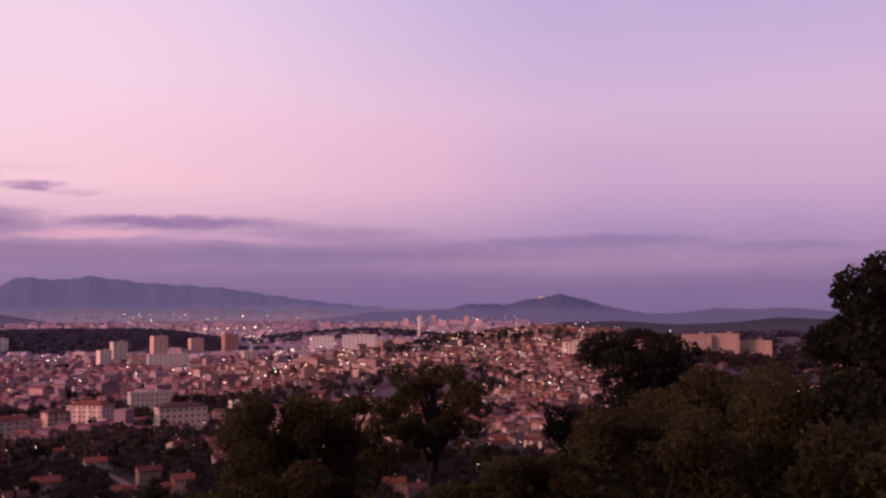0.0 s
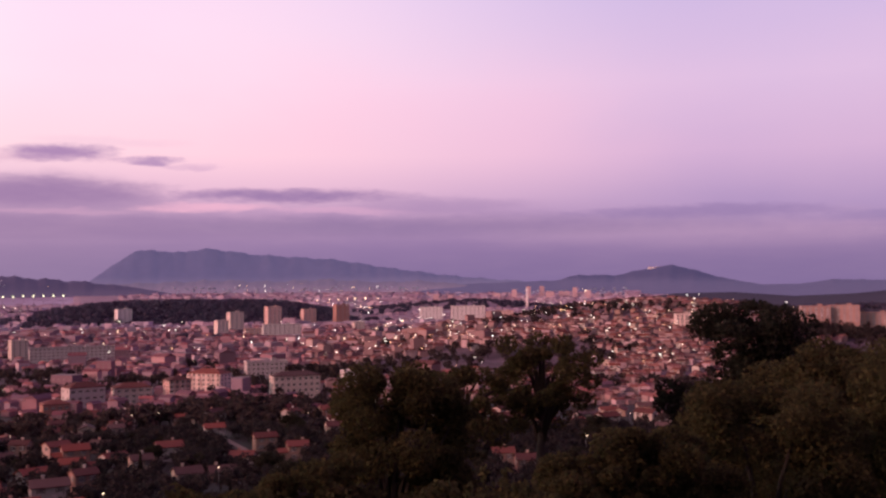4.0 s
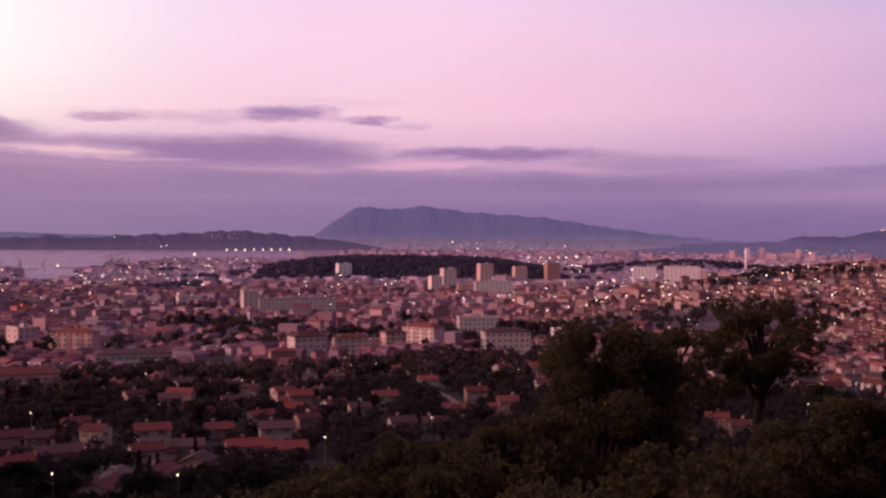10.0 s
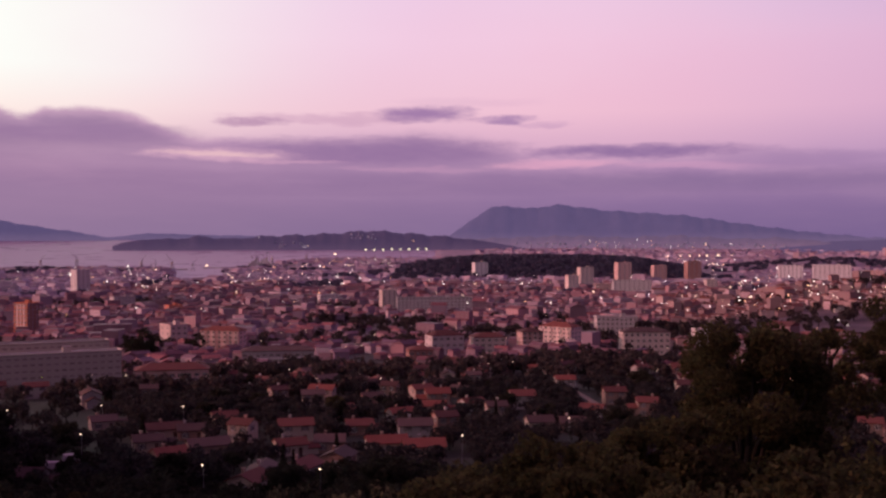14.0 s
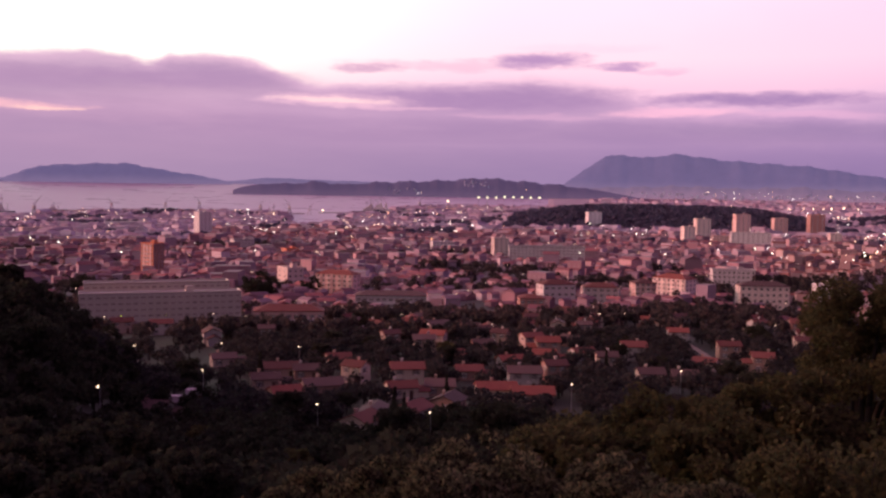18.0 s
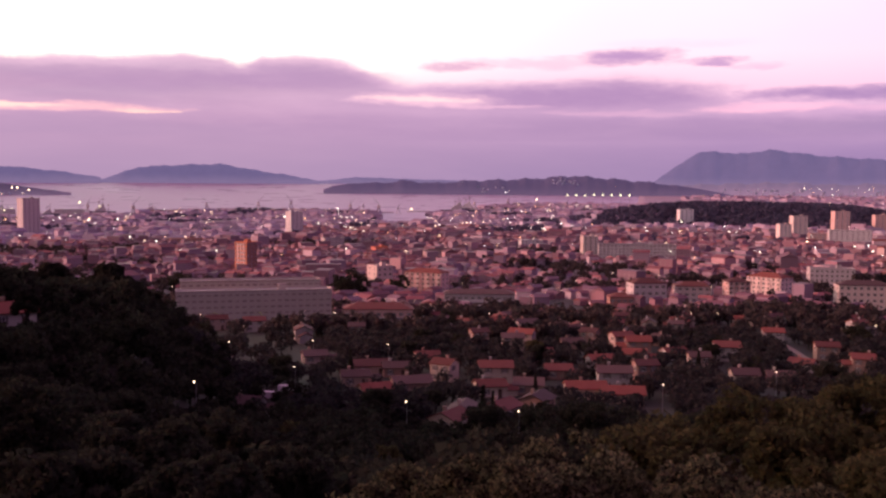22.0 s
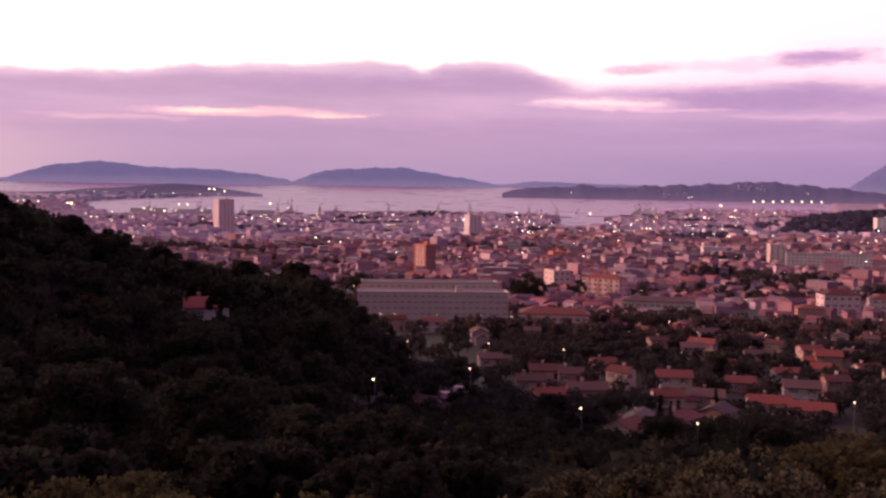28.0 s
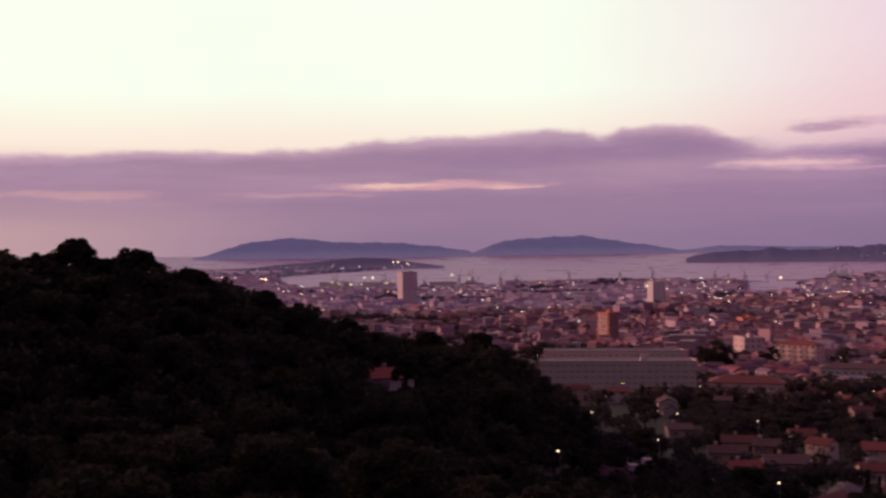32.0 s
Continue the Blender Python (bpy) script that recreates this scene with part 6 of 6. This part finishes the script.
ship(-31.95, 2750, 66, 6, "dark grey warship with tall masts at a lit quay", 1.5), ship(-34.6, 2620, 46, 8, "small grey ship moored at the quay", 1.3), ship(-17.9, 2480, 70, 20, "grey ship moored beside cranes")
ship(-36.9, 2780, 60, 4, "dark ship alongside a lit yard", 1.3), ship(-39.6, 2790, 70, -6, "dark ship alongside a lit yard"), ship(-12.5, 2960, 75, 6, "dark grey ship at the jetty", 1.3), ship(-29.4, 2900, 50, 5, "small dark ship at the jetty"), ship(-11.9, 3080, 80, -4, "grey ship alongside the yard", 1.3)


def crane(a, d, h, turn, label="grey harbour jib crane"):
    g = at(a, d)
    ob = thing("harbour_crane", (g.x, g.y, max(g.z, float(swell(d)))), -a + turn, label, "crane", "harbour cranes")
    for sx in (-1, 1):
        for sy in (-1, 1):
            hp = Heap()
            hp.tube([(sx * 5, sy * 4, -3), (sx * 2, sy * 2, h * .45)], [0.8, 0.7], 5)
            part("leg", hp.mesh("leg", [M_steel]), ob)
    hp = Heap()
    hp.box(-3, 3, -3, 3, h * .45, h * .58)
    part("cab", hp.mesh("cab", [M_grey]), ob)
    hp = Heap()
    hp.tube([(-2, 0, h * .55), (h * .36, 0, h * 1.05)], [0.7, 0.35], 5)
    hp.tube([(0, 0, h * .58), (-h * .06, 0, h * .8), (h * .2, 0, h * .83)], [0.4, 0.3, 0.25], 5)
    part("jib", hp.mesh("jib", [M_steel]), ob)


for a, d, h, tn in ((-30.37, 2330, 46, 20), (-17.0, 2620, 44, 160), (-18.6, 2660, 40, 30), (-23.7, 2920, 40, 10), (-21.9, 2930, 44, 170), (-32.7, 2690, 40, 60), (-12.4, 3120, 34, 20), (-11.6, 3150, 36, 150), (-26.5, 2950, 36, 190), (-15.9, 2700, 30, 0), (-9.7, 3300, 34, 20)):
    crane(a, d, h, tn)
# lit yard on the far quay and warm lights along the docks
rng = np.random.RandomState(12)
for i in range(9):
    floodlight(-40.4 + 0.5 * i + rng.uniform(-0.1, 0.1), rng.uniform(2655, 2720), rng.uniform(7, 15), rng.uniform(0.7, 1.4), M_lamp_yellow if i % 3 else M_lamp)
for i in range(16):
    floodlight(-10.6 + 0.36 * i + rng.uniform(-0.15, 0.15), rng.uniform(2500, 3100), rng.uniform(6, 9), rng.uniform(0.7, 1.3), M_lamp_yellow if i % 2 else M_lamp)
for a, d, w, dp, h in ((-22, 2780, 130, 30, 7), (-25, 2820, 90, 30, 6), (-19.8, 2700, 70, 30, 7), (-11, 2920, 110, 30, 7), (-8.5, 3150, 120, 30, 8), (-5.5, 3250, 130, 30, 7), (-28, 2700, 80, 30, 6), (-10, 2700, 90, 30, 6), (-37.3, 2690, 96, 30, 9), (-39.6, 2690, 90, 30, 11), (-33.6, 2680, 70, 20, 8), (-28.6, 2620, 80, 30, 7), (-25.0, 2700, 90, 26, 8)):
    block(a, d, w, dp, h, M_grey if int(a) % 2 else M_pink, "long low dockyard shed", floors=1, bays=5, side_bays=0, win="wide", name="dockyard_shed", stair=False, lift=2.2 - min(0.0, at(a, d).z - float(swell(d))) if at(a, d).z < float(swell(d)) else 0.0)

# ---- lane on the slope ----
pts = LANE
v, f = [], []
for i in range(41):
    t = i / 40 * (len(pts) - 1)
    k = min(int(t), len(pts) - 2)
    a = pts[k][0] + (pts[k + 1][0] - pts[k][0]) * (t - k)
    d = pts[k][1] + (pts[k + 1][1] - pts[k][1]) * (t - k)
    for s in (-1.2, 1.2):
        g = at(a, d + s * 1.0, 0.3)
        v.append((g.x + s * 0.9, g.y, g.z))
    if i:
        f.append((2 * i - 2, 2 * i - 1, 2 * i + 1, 2 * i))
lane = new("road", mesh_of("road", v, f, [M_path]))
tagged(lane, "narrow pale lane climbing between the gardens", "road", kind="structure")


# ---- vans parked before a villa ----
def parked_van(a, d, turn):
    """A small white van: body with sloping nose, windscreen, side windows and four wheels."""
    ob = thing("van", at(a, d, 0.35), turn - a, "small white van parked before a villa", "van", "vans parked before a villa")
    prof = [(-2.1, 0.3), (2.1, 0.3), (2.15, 0.85), (1.45, 1.05), (0.95, 1.85), (-2.0, 1.9), (-2.15, 1.0)]
    n = len(prof)
    v = [(x, y, z) for y in (-0.85, 0.85) for x, z in prof]
    hp = Heap()
    hp.add(v, [tuple(range(n)), tuple(range(2 * n - 1, n - 1, -1))] + [(i, i + n, (i + 1) % n + n, (i + 1) % n) for i in range(n)])
    body = part("body", hp.mesh("body", [M_white]), ob)
    hp = Heap()
    hp.add([(1.42, -0.7, 1.12), (1.42, 0.7, 1.12), (1.02, 0.7, 1.78), (1.02, -0.7, 1.78), (1.46, -0.7, 1.14), (1.46, 0.7, 1.14), (1.06, 0.7, 1.8), (1.06, -0.7, 1.8)], [(0, 1, 2, 3), (7, 6, 5, 4), (0, 4, 5, 1), (2, 6, 7, 3), (1, 5, 6, 2), (3, 7, 4, 0)])
    part("windscreen", hp.mesh("windscreen", [M_glass]), body)
    for y in (-0.86, 0.84):
        hp = Heap()
        hp.box(0.1, 0.9, y, y + 0.02, 1.15, 1.65)
        part("side_window", hp.mesh("side_window", [M_glass]), body)
        for x in (-1.35, 1.35):
            hp = Heap()
            hp.tube([(x, y * 0.98 - 0.1, 0.0), (x, y * 0.98 + 0.1, 0.0)], [0.34, 0.34], 12)
            part("wheel", hp.mesh("wheel", [M_dark]), ob, "black tyre")
    return ob


parked_van(-23.0, 252, -12), parked_van(-22.2, 262, 3)
